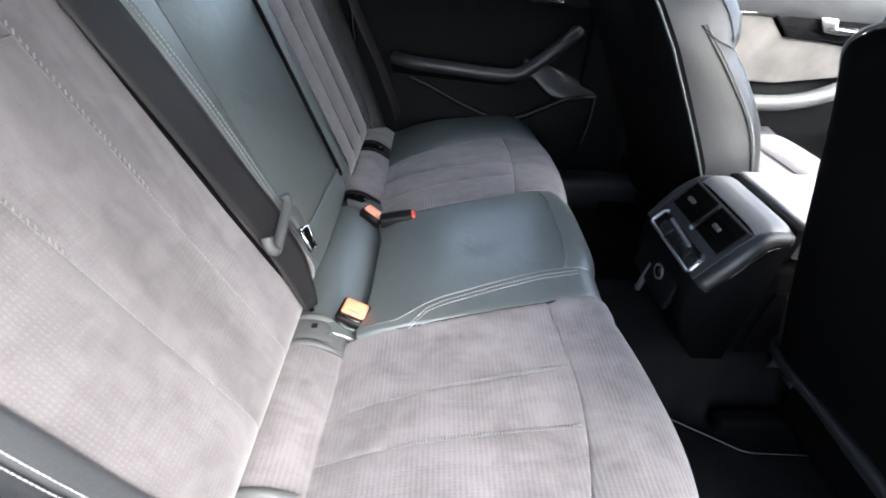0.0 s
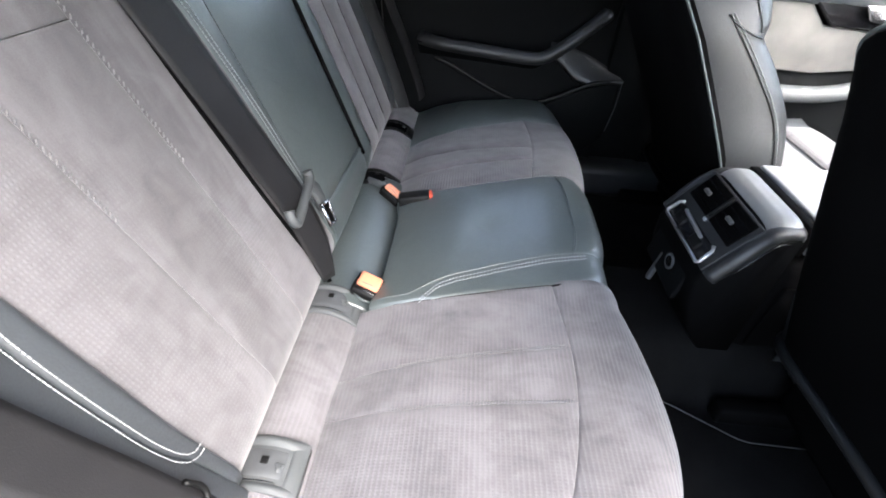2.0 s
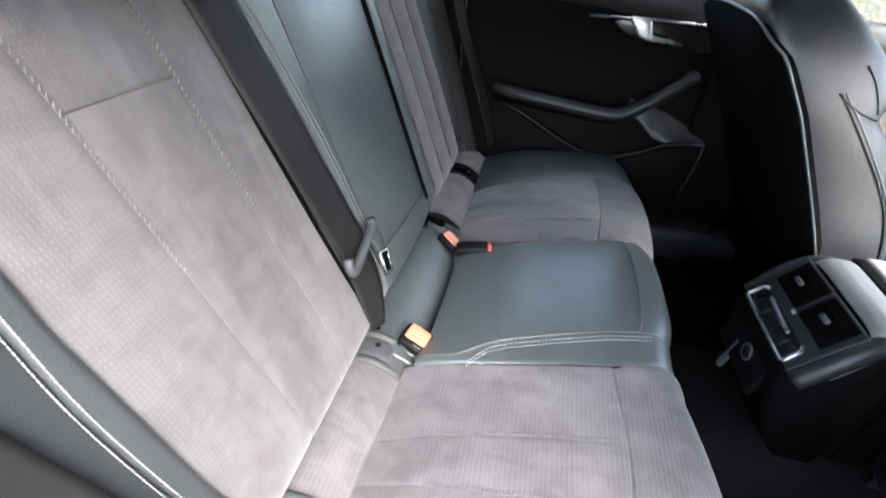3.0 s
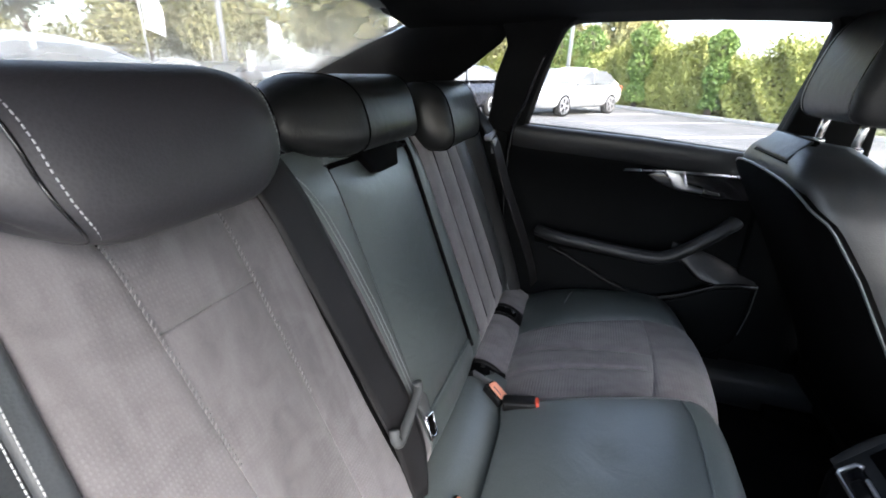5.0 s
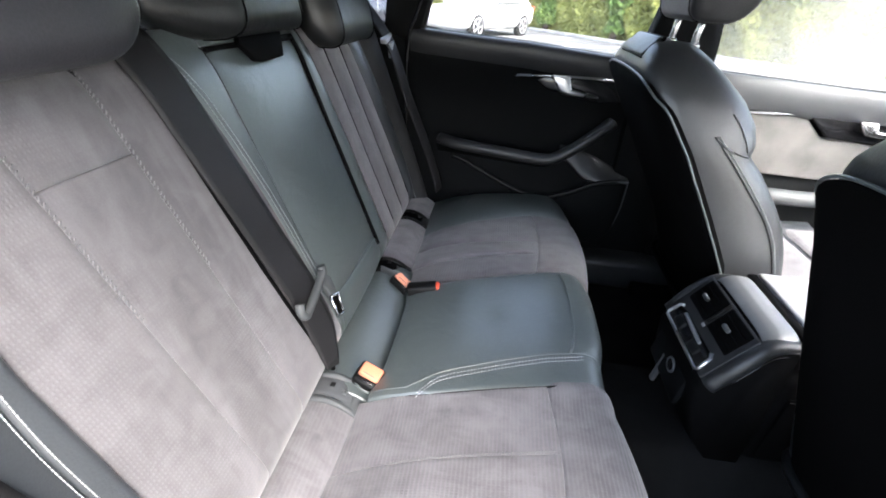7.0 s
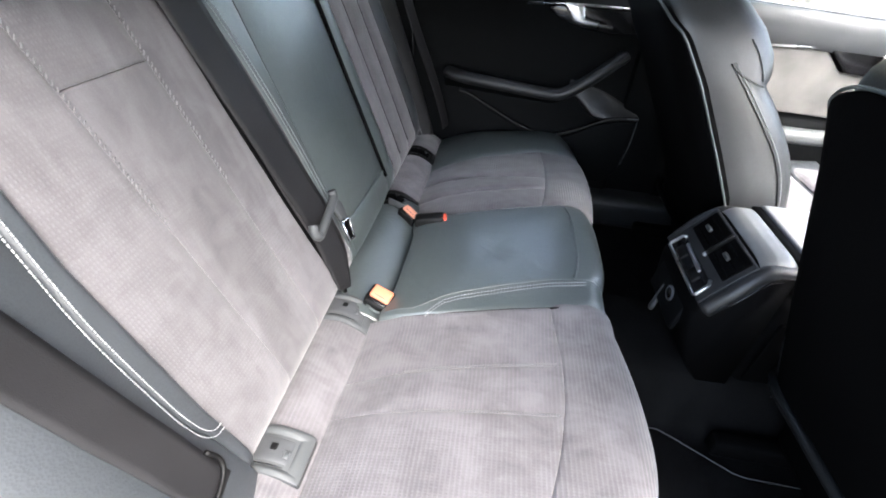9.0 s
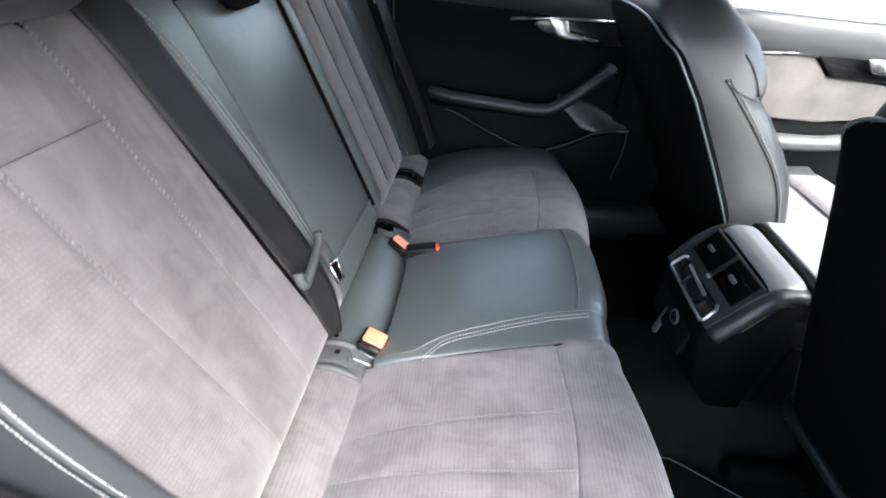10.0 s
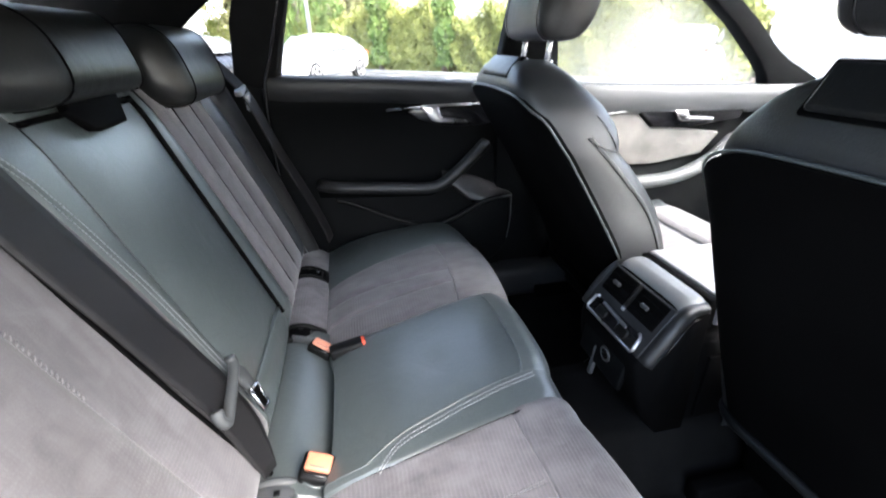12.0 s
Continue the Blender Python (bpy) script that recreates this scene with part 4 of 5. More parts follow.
def mid_side(s):
    def fn(u, v):
        x, z = roll(v, 0.0, 0.088, 0.24, 0.038)
        y = lerp(ridge(x), border(x) - 0.016, u) if s < 0 else lerp(far_edge(x), far_edge(x) + 0.030, u)
        dive = 0.10 * max(0.0, (ridge(x) - y) / max(0.001, ridge(x) - border(x)) - 1.0) if s < 0 else 0.0
        return (x - 0.012, y, z + 0.0175 - (0.008 if s < 0 else 0.020) * u - dive)
    return fn


part("middle_side", quilt(mid_side(-1), 10, 44, UP, 0.0, 0.04, 8), LEATHER, cu, "sloping leather side of the middle seat")
part("border_seam", tube([(x, border(x) + 0.001, zc(x, border(x)) - 0.0012) for x in [lerp(0.095, 0.388, i / 24) for i in range(25)]], 0.0015, 6), SHELL, cu, "dark sewn seam between leather and suede")
part("middle_side", quilt(mid_side(1), 8, 44, UP, 0.003, 0.04, 4), LEATHER, cu)


part("front_seam", tube([(0.424 - 0.012 * abs(t) ** 4, 0.128 * t + 0.036, zc(0.432, 0) + 0.0255 - 0.006 * t * t) for t in [i / 12 - 1 for i in range(25)]], 0.0022, 6), LEATHER, cu, "sewn front edge of the middle seat")


def mid_stitch(off, s):
    pts = []
    for i in range(31):
        x = lerp(0.157, 0.436, i / 30)
        if s < 0:
            y = interp(x, [(0.156, -0.210), (0.165, -0.199), (0.182, -0.182), (0.21, -0.168), (0.28, -0.145), (0.34, -0.125), (0.44, -0.094)]) - off
            z = zc(x + 0.012, 0) + 0.0174 - off * 0.15 - 0.004 * max(0, (0.185 - x) / 0.035)
        else:
            y = far_edge(x) + 0.004 + 0.010 * max(0, (0.20 - x) / 0.05)
            z = zc(x, 0) + 0.0205 - 0.014 * max(0, (0.20 - x) / 0.05)
        pts.append((x, y, z))
    return pts


part("stitching", stitches([mid_stitch(0.0, -1), mid_stitch(0.007, -1)], 0.0060, 0.0046, 0.0007), THREAD, cu, "pale double stitching")
part("stitching", stitches([mid_stitch(0.0, 1)], 0.0066, 0.005, 0.0007), THREAD_DARK, cu)
for f in (c1, c2):
    part("seam_thread", zigzag([(x, f(x), zc(x, 0) + 0.0030) for x in [lerp(0.14, 0.372, i / 20) for i in range(21)]], (0, 1, 0), 0.0046, 0.0036, 0.0008), THREAD_SUEDE, cu, "pale zigzag seam thread")


def rear_strip(ya, yb, xe=0.066):
    def fn(u, v):
        y = lerp(ya, yb, u)
        return (lerp(-0.035, strip_front(y) + 0.004 if xe < 0.08 else xe, v), y, 0.527 - 0.022 * v + 0.018 * math.sin(math.pi * v))
    return fn


part("rear_strip", quilt(rear_strip(-0.64, -0.205), 20, 14, UP, 0.004, 0.06, 8), SUEDE_SEAT, cu, "grey suede strip along the backrest")
part("rear_strip", quilt(rear_strip(-0.203, 0.198, 0.090), 20, 14, UP, 0.004, 0.06, 8), LEATHER, cu, "dark leather strip along the backrest")
part("rear_strip", quilt(rear_strip(0.20, 0.64), 20, 14, UP, 0.004, 0.06, 8), SUEDE_SEAT, cu, "grey suede strip along the backrest")

# child-seat anchor covers, saddles over the strip
def anchor_cover(y, shade, sh=0.0, flap=DARK_GREY, tone="grey"):
    c = thing("anchor_cover", (0.01, y, 0.52), tone + " plastic child-seat anchor cover with small icon", "anchor cover", "anchor covers")

    def saddle(y0, y1, lift, xa=-0.028, xb=0.062):
        def fn(u, v):
            x = lerp(xa, xb - sh, v)
            t = (x + 0.035) / 0.101
            return (x, lerp(y0, y1, u), 0.527 - 0.022 * t + 0.018 * math.sin(math.pi * t) + 0.004 + lift)
        return fn
    part("surround", quilt(saddle(y - 0.031, y + 0.031, 0.0), 8, 14, UP, 0.002, 0.012), shade, c)
    part("rim", quilt(saddle(y + 0.019, y + 0.032, 0.002), 6, 14, UP, 0.004, 0.010, 2), shade, c)
    part("rim", quilt(saddle(y - 0.032, y - 0.022, 0.002), 6, 14, UP, 0.003, 0.010, 2), shade, c)
    part("front_rim", quilt(saddle(y - 0.030, y + 0.030, 0.002, 0.048 - sh, 0.064), 8, 4, UP, 0.003, 0.010, 2), shade, c)
    part("flap", quilt(saddle(y - 0.018, y + 0.017, 0.001, -0.02, 0.046), 8, 12, UP, 0.002, 0.006, 10), flap, c, "darker hinged flap")
    part("slot", quilt(saddle(y - 0.0215, y - 0.0185, 0.0012, -0.02, 0.046), 2, 10, UP, 0.001, 0.004, 2), GLOSS, c)
    part("dot", rbox((0.009, 0.009, 0.002), 0.0009, 2, (0.014 - sh * 0.4, y, 0.5475)), PLASTIC, c)
    part("icon", merge(rbox((0.006, 0.009, 0.0016), 0.0007, 1, (0.036 - sh * 0.7, y - 0.006, 0.5385 + sh * 0.25), Matrix.Rotation(radians(22), 3, "Y")), rbox((0.010, 0.004, 0.0016), 0.0007, 1, (0.036 - sh * 0.7, y - 0.002, 0.5385 + sh * 0.25), Matrix.Rotation(radians(22), 3, "Y"))), GREY_PLASTIC, c, "pale icon bars")


anchor_cover(-0.204, GREY_PLASTIC)
anchor_cover(-0.468, GREY_PLASTIC, 0.014)
anchor_cover(0.19, PLASTIC, 0.0, SHELL, "black")
anchor_cover(0.475, PLASTIC, 0.0, SHELL, "black")


# buckles
def buckle(at, direction, wide, button, label, long=0.052, size=(0.040, 0.030)):
    d = Vector(direction).normalized()
    w = Vector(wide)
    w = (w - d * w.dot(d)).normalized()
    turn = Matrix((w, d.cross(w), d)).transposed()
    b = thing("seat_belt_buckle", at, label, "belt buckle", "belt buckles")
    c = Vector(at)
    part("housing", rbox((size[0], size[1], long), 0.006, 3, c + d * long * 0.5, turn), PLASTIC, b)
    part("button", rbox((size[0] * 0.80, size[1] * 0.64, 0.012), 0.004, 3, c + d * (long - 0.001) + turn @ Vector((0, size[1] * 0.12, 0)), turn), button, b, "release button")
    part("button_line", rbox((size[0] * 0.45, 0.0014, 0.002), 0.0006, 1, c + d * (long + 0.0048) + turn @ Vector((0, -size[1] * 0.06, 0)), turn), DARK_GREY, b, "dark moulded line")
    part("slot", rbox((size[0] * 0.7, 0.004, 0.004), 0.001, 1, c + d * long + turn @ Vector((0, -size[1] * 0.32, 0)), turn), GLOSS, b)


part("buckle_pocket", tube([(0.066 + 0.026 * math.cos(t), -0.166 + 0.028 * math.sin(t), 0.530 - 0.010 * math.cos(t)) for t in [2 * math.pi * i / 24 for i in range(25)]], 0.0022, 8), LEATHER, cu, "stitched pocket rim round the buckle")
buckle((0.058, -0.158, 0.502), (0.22, -0.32, 1), (1, -0.30, 0), ORANGE, "black belt buckle with faded orange button in the seat strip", 0.050, (0.048, 0.042))
buckle((0.050, 0.128, 0.508), (0.30, -0.22, 1), (1, -0.62, 0), SALMON, "black belt buckle with salmon button standing in the seat strip", 0.040, (0.052, 0.030))
buckle((0.080, 0.085, 0.547), (1.0, 0.10, 0.16), (0, 1, 0), RED, "black belt buckle lying flat with red end button", 0.068, (0.030, 0.028))
part("buckle_strap", rbox((0.050, 0.005, 0.020), 0.002, 1, (0.022, 0.150, 0.545), Matrix.Rotation(radians(-25), 3, "Z")), DARK_GREY, cu, "short grey buckle strap")


# belts
def webbing(path, width_dir, w, mat, parent, name="webbing", taper=None):
    pts = [Vector(p) for p in path]
    bm = bmesh.new()
    rows = []
    full = w
    for i, p in enumerate(pts):
        w = full * (interp(i / (len(pts) - 1), taper) if taper else 1.0)
        d = (pts[min(i + 1, len(pts) - 1)] - pts[max(i - 1, 0)]).normalized()
        s = Vector(width_dir(i / (len(pts) - 1)))
        s = (s - d * s.dot(d)).normalized()
        n = s.cross(d).normalized()
        row = []
        for k in range(7):
            t = k / 6 * 2 - 1
            row.append((p + s * w / 2 * t + n * 0.0012, p + s * w / 2 * t - n * 0.0012))
        rows.append([bm.verts.new(a) for a, _ in row] + [bm.verts.new(b) for _, b in reversed(row)])
    for a, b in zip(rows, rows[1:]):
        for k in range(14):
            bm.faces.new((a[k], a[(k + 1) % 14], b[(k + 1) % 14], b[k]))
    bm.faces.new(rows[0])
    bm.faces.new(rows[-1])
    return part(name, bm, mat, parent)


mid_belt = thing("seat_belt", (-0.01, -0.155, 0.55), "dark grey middle belt webbing with metal tongue against the backrest", "seat belt", "seat belts")
def belt_y(z):
    return interp(z, [(0.55, -0.172), (0.56, -0.167), (0.60, -0.157), (0.64, -0.155), (0.70, -0.161), (0.745, -0.170), (0.80, -0.181), (0.87, -0.193), (0.95, -0.208), (1.0, -0.216), (1.06, -0.225)])


path = [on_back(belt_y(z), z, interp(z, [(0.50, 0.008), (0.60, 0.0115), (0.66, 0.013), (0.70, 0.016), (0.85, 0.015), (1.06, 0.012)])) for z in [lerp(0.55, 1.06, i / 40) for i in range(41)]]
webbing(path, lambda t: (0.12 * (1 - t), 1, 0.17), 0.064, WEBBING, mid_belt, taper=[(0, 0.5), (0.05, 0.75), (0.12, 1.0), (1, 1.0)])


def on_belt(dy, dz, push=0.021):
    """Tongue plane: across and along the belt at the tongue."""
    return on_back(-0.152 + dy + 0.10 * dz, 0.683 + dz - 0.20 * dy, push + 0.006)


bar = curve_through([on_belt(y, z) for y, z in ((-0.047, 0.004), (-0.051, -0.008), (-0.044, -0.017), (-0.028, -0.012), (0.0, 0.000), (0.030, 0.013), (0.043, 0.023), (0.044, 0.032))], 36)
part("tongue_grip", merge(tube(bar, 0.0075, 12), prism([(0.020, 0.010), (0.044, 0.020), (0.056, 0.006), (0.058, -0.034), (0.040, -0.038), (0.032, -0.010)], lambda y, z: tuple(on_belt(y, z, 0.016)), tuple(BACK_OUT * 0.010), 0.003)), GREY_PLASTIC, mid_belt, "grey moulded belt tongue grip")
blade = [on_belt(y, z, 0.028) for y, z in ((0.028, -0.020), (0.028, -0.056), (0.050, -0.058), (0.052, -0.022), (0.028, -0.020))]
part("tongue_blade", tube(blade, 0.0028, 8), CHROME, mid_belt, "steel tongue blade")
part("tongue_slot", prism([(0.030, -0.022), (0.050, -0.024), (0.048, -0.056), (0.030, -0.054)], lambda y, z: tuple(on_belt(y, z, 0.0265)), tuple(BACK_OUT * 0.001)), SHELL, mid_belt, "dark slot in the blade")

r_belt = thing("seat_belt", (0.0, -0.545, 0.58), "dark webbing of the outer belt running down the bolster", "seat belt", "seat belts")
path = curve_through([(0.206 - 0.33 * z, y, z) for y, z in ((-0.556, 0.610), (-0.560, 0.64), (-0.567, 0.70), (-0.575, 0.76), (-0.586, 0.85), (-0.602, 0.97), (-0.62, 1.08))], 30)
webbing(path, lambda t: (-0.15, 1, 0.10), 0.046, WEBBING, r_belt)
part("belt_anchor", tube(curve_through([(-0.008, -0.541, 0.662), (-0.002, -0.536, 0.645), (0.003, -0.540, 0.632), (0.007, -0.556, 0.624), (0.008, -0.580, 0.618)], 14), 0.0028, 8), PLASTIC, r_belt, "grey belt anchor rim")

l_belt = thing("seat_belt", (0.0, 0.56, 0.58), "black outer belt with pale tongue beside the side bolster", "seat belt", "seat belts")
path = curve_through([(0.072, 0.615, 0.57), (0.060, 0.612, 0.62), (0.026, 0.602, 0.72), (-0.030, 0.588, 0.86), (-0.080, 0.575, 1.0), (-0.15, 0.575, 1.09)], 30)
webbing(path, lambda t: (0.3, 1, 0.2), 0.040, WEBBING, l_belt)
part("belt_tongue", merge(rbox((0.02, 0.055, 0.014), 0.004, 2, (-0.090, 0.572, 1.010), Matrix.Rotation(radians(14), 3, "X")), rbox((0.012, 0.022, 0.040), 0.003, 2, (-0.078, 0.580, 0.982), Matrix.Rotation(radians(14), 3, "X"))), STEEL, l_belt, "pale metal belt tongue")


# ---- headrests of the rear seat ----
def headrest(y0, y1, seam0, seam1, zb, zt, xf, deep, material, label, base_z, slant=0.02, rnd=0.14, narrow=0.0, lean=0.0):
    h = thing("headrest", ((xf - deep / 2), (y0 + y1) / 2, zb), label, "headrest", "rear headrests")
    n = 30

    def ring(y, k, tilt=0.0):
        cx, cz = xf - deep / 2, (zb + zt) / 2
        hx, hz = deep / 2 * k, (zt - zb) / 2 * (0.25 + 0.75 * k)
        pts = []
        for i in range(n):
            a = 2 * math.pi * i / n
            c, s = math.cos(a), math.sin(a)
            x = hx * math.copysign(abs(c) ** (2 / 2.8), c)
            z = hz * math.copysign(abs(s) ** (2 / 2.8), s)
            far = (1 - (x + hx) / (2 * deep / 2 + 1e-6)) * slant
            yy = y - far if y < (y0 + y1) / 2 else y + far
            yy = lerp(y, yy, min(1, abs(y - (y0 + y1) / 2) / ((y1 - y0) / 2)))
            if z < 0:
                yy = (y0 + y1) / 2 + (yy - (y0 + y1) / 2) * (1 - narrow * (z / hz) ** 2)
            pts.append((cx + x - 0.28 * z, yy - tilt * z, cz + z))
        return pts
    m = 40
    rings = []
    for j in range(m + 1):
        t = j / m
        e = min(t, 1 - t) / rnd
        k = 1.0 if e >= 1 else math.sqrt(max(0.02, 1 - (1 - e) ** 2.4))
        rings.append(ring(lerp(y0, y1, t), k))
    part("cushion", loft(rings), material, h)
    for ys_, tag in ((seam0, 1), (seam1, 1)):
        t = (ys_ - y0) / (y1 - y0)
        e = min(t, 1 - t) / rnd
        k = 1.0 if e >= 1 else math.sqrt(max(0.02, 1 - (1 - e) ** 2.4))
        slope = lean if ys_ < (y0 + y1) / 2 else -lean
        loop = ring(ys_, k * 1.012, slope)
        part("seam", tube(loop + loop[:1], 0.0014, 6), GLOSS if y0 < -0.2 else SHELL, h)
        sh = 0.006 if ys_ > (y0 + y1) / 2 else -0.006
        e = min(t - sh / (y1 - y0), 1 - t + sh / (y1 - y0)) / rnd
        k = 1.0 if e >= 1 else math.sqrt(max(0.02, 1 - (1 - e) ** 2.4))
        loop = ring(ys_ - sh, k * 1.014, slope)
        if y0 < -0.2:
            part("stitching", stitches([loop + loop[:1]], 0.0042, 0.0026, 0.0006), THREAD, h, "pale stitching")
    for yy in (lerp(y0, y1, 0.3), lerp(y0, y1, 0.7)):
        part("post", tube([(-0.222, yy, base_z - 0.02), (-0.205, yy, zb + 0.04)], 0.006, 10), STEEL, h)


# one black leather in two tones: near one painted lit, others painted shaded
headrest(-0.492, -0.248, -0.466, -0.262, 1.050, 1.165, -0.105, 0.10, LEATHER_HEAD_LIT, "black leather headrest with pale stitched sides on the suede backrest", 1.04, 0.02, 0.30, 0.22, 0.06)
headrest(-0.075, 0.155, -0.048, 0.135, 1.050, 1.158, -0.135, 0.11, LEATHER_DEEP, "low black leather headrest on the middle backrest", 1.04, 0.10, 0.12)
headrest(0.240, 0.500, 0.262, 0.478, 1.012, 1.146, -0.105, 0.10, LEATHER_DEEP, "black leather headrest on the far outer backrest", 1.04, 0.02, 0.10)


# ---- front seats ----
SECT = [  # z, rear x, front x, half width
    (0.50, 0.775, 0.925, 0.240), (0.56, 0.752, 0.918, 0.240), (0.62, 0.722, 0.908, 0.236), (0.66, 0.700, 0.899, 0.234), (0.70, 0.677, 0.886, 0.232),
    (0.75, 0.647, 0.862, 0.230), (0.80, 0.617, 0.825, 0.228), (0.85, 0.587, 0.782, 0.225), (0.885, 0.566, 0.745, 0.222), (0.905, 0.553, 0.751, 0.218),
    (0.94, 0.532, 0.741, 0.210), (0.98, 0.508, 0.711, 0.197), (1.02, 0.496, 0.664, 0.175), (1.05, 0.507, 0.627, 0.145), (1.068, 0.522, 0.600, 0.10)]



def sect(z):
    zs_ = [s[0] for s in SECT]
    return tuple(interp(z, [(s[0], s[k]) for s in SECT]) for k in (1, 2, 3))


def front_seat(s, label):
    cy = 0.385 if s > 0 else -0.39
    dx = 0.0 if s > 0 else 0.04
    z_top = 1.068 if s > 0 else 1.074
    st = thing("front_seat", (0.95, cy, 0.30), label, "car seat", "front seats")
    def seat_sect(z):
        if s > 0:
            return sect(z)
        # set more upright, its headrest end a little higher
        r, f, w = sect(z if z < 0.9 else 0.9 + (z - 0.9) * 0.168 / 0.174)
        upright = 0.681 - 0.385 * (z - 0.72) + 0.7 * max(0.0, z - 1.005)
        return upright, max(upright + 0.06, 0.681 - 0.385 * (z - 0.72) + f - r), w * (1 - 0.06 * max(0.0, min(1.0, (z - 0.985) / 0.07)))
    def skin(z, a, lift=1.0):
        """A point of the upholstered backrest at height z and angle a round it."""
        xr, xf, w = seat_sect(z)
        c, q = math.cos(a), math.sin(a)
        px, py = (2 / 3.2, 2 / 3.6) if c > 0 else (2 / 6.0, 2 / 6.0)
        x = (xf - xr) / 2 * math.copysign(abs(c) ** px, c)
        y = w * math.copysign(abs(q) ** py, q)
        dip = 0.03 * max(0, 1 - (y / (w * 0.62)) ** 2) if c > 0 else 0
        return ((xr + xf) / 2 + x * lift - dip, cy + y * lift, z)
    rings = []
    for i in range(45):
        z = lerp(0.50, z_top, i / 44)
        xr, xf, w = seat_sect(z)
        pts = []
        n = 40
        for k in range(n):
            a = 2 * math.pi * k / n
            c, q = math.cos(a), math.sin(a)
            pts.append(skin(z, a))
        rings.append(pts)
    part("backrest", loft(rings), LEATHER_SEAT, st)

    # hard rear shell with a piped rim
    def shell(u, v):
        t = u * 2 - 1
        z = lerp(0.47 if s > 0 else 0.505 + 0.012 * (1 - abs(t)) - 0.012 * abs(t) ** 3, 1.010 - 0.010 * t * t - 0.034 * abs(t) ** 9 if s > 0 else 0.999 - 0.006 * t * t - 0.060 * abs(t) ** 7, v)
        xr, xf, w = seat_sect(z)
        w = 0.231 - 0.010 * max(0, (z - 0.6) / 0.3) ** 2 - 0.25 * max(0, z - 0.965)
        wrap = interp(z, [(0.47, 0.036), (0.76, 0.035), (0.89, 0.032), (0.95, 0.024), (1.0, 0.008), (1.03, 0.0)])
        return (xr - 0.006 + wrap * abs(t) ** 9, cy + (w + 0.002) * t, z)
    part("back_shell", quilt(shell, 32, 36, (-1, 0, -0.1), 0.0, 0.016, 8), SHELL, st, "black moulded rear shell")
    rim = [shell(0, i / 30) for i in range(31)] + [shell(0.5 - 0.5 * math.cos(math.pi * i / 60), 1) for i in range(1, 61)] + [shell(1, 1 - i / 30) for i in range(1, 31)]
    part("piping", tube([Vector(p) + Vector((0.002, 0.003 if p[1] > cy else -0.003, 0.003)) for p in rim], 0.0021, 8), LEATHER, st, "leather piping round the shell")

    def flank_point(x, z, f, out=0.0008):
        """The upholstery's side at depth x and height z."""
        xr, xf, w = seat_sect(z)
        h = (xf - xr) / 2
        px = x + xr - sect(z)[0]
        c = max(-1.0, min(1.0, (px - (xr + xf) / 2) / h))
        y = w * (1 - abs(c) ** 3.2) ** (1 / 3.6) if c > 0 else w * (1 - abs(c) ** 6) ** (1 / 6)
        return (px, cy + f * (y + out), z)
    # sewn seams on both flanks
    for f in (1, -1):
        for nm, pts, r, mat in (("flank_seam", ((0.638, 0.924), (0.675, 0.886), (0.727, 0.831), (0.780, 0.771), (0.812, 0.722), (0.836, 0.667), (0.848, 0.625), (0.852, 0.56)), 0.0013, GLOSS),
                                ("flank_seam", ((0.644, 0.926), (0.682, 0.888), (0.734, 0.833), (0.787, 0.773), (0.819, 0.724), (0.843, 0.667), (0.855, 0.625), (0.859, 0.56)), 0.0010, THREAD_DARK),
                                ("shoulder_fold", ((0.636, 0.924), (0.655, 0.911), (0.674, 0.902), (0.697, 0.894), (0.712, 0.890)), 0.0014, GLOSS),
                                ("shoulder_seam", ((0.660, 0.965), (0.676, 0.948), (0.694, 0.922), (0.705, 0.900)), 0.0011, GLOSS)):
            pts = curve_through([(x, z, 0) for x, z in pts], 28)
            part(nm, tube([flank_point(p.x, p.y, f) for p in pts], r, 6), mat, st, "sewn flank seam")
    # upper panel and headrest
    cx, cz, ct = seat_sect(1.055)[0] + (0.008 if s > 0 else 0.004), 1.056 if s > 0 else 1.064, Matrix.Rotation(radians(-50 if s > 0 else -58), 3, "Y")
    part("collar_plate", rbox((0.048, 0.176, 0.012), 0.0055, 4, (cx, cy, cz), ct), LEATHER_DEEP, st, "black headrest collar pad")
    part("collar_groove", rbox((0.056, 0.186, 0.007), 0.003, 2, (cx + 0.002, cy, cz - 0.001), ct), SHELL, st, "dark groove round the collar pad")

    def head_ring(y, k, grow=1.0):
        pts = []
        for i in range(32):
            a = 2 * math.pi * i / 32
            c, q = math.cos(a), math.sin(a)
            x = 0.064 * k * grow * math.copysign(abs(c) ** 0.6, c)
            z = 0.095 * (0.4 + 0.6 * k) * grow * math.copysign(abs(q) ** 0.7, q)
            pts.append((0.632 + dx + x + 0.22 * z, y, 1.200 + z))
        return pts
    hr = []
    for j in range(33):
        t = j / 32
        e = min(t, 1 - t) / 0.12
        k = 1.0 if e >= 1 else math.sqrt(max(0.10, 1 - (1 - e) ** 2.6))
        hr.append(head_ring(cy + lerp(-0.128, 0.128, t), k))
    part("headrest", loft(hr), LEATHER_BLACK, st, "black leather headrest")
    for yy in (cy - 0.092, cy + 0.092):
        loop = head_ring(yy, 0.995, 1.006)
        part("headrest_seam", tube(loop + loop[:1], 0.0016, 6), GLOSS, st)
    for yy in (cy - 0.07, cy + 0.07):
        part("post", tube([(0.596 + dx, yy, 1.03), (0.606 + dx, yy, 1.15)], 0.0065, 10), CHROME, st, "chrome headrest post")
        part("post_collar", rbox((0.019, 0.019, 0.010), 0.004, 2, (0.600 + dx, yy, 1.064)), CHROME, st)
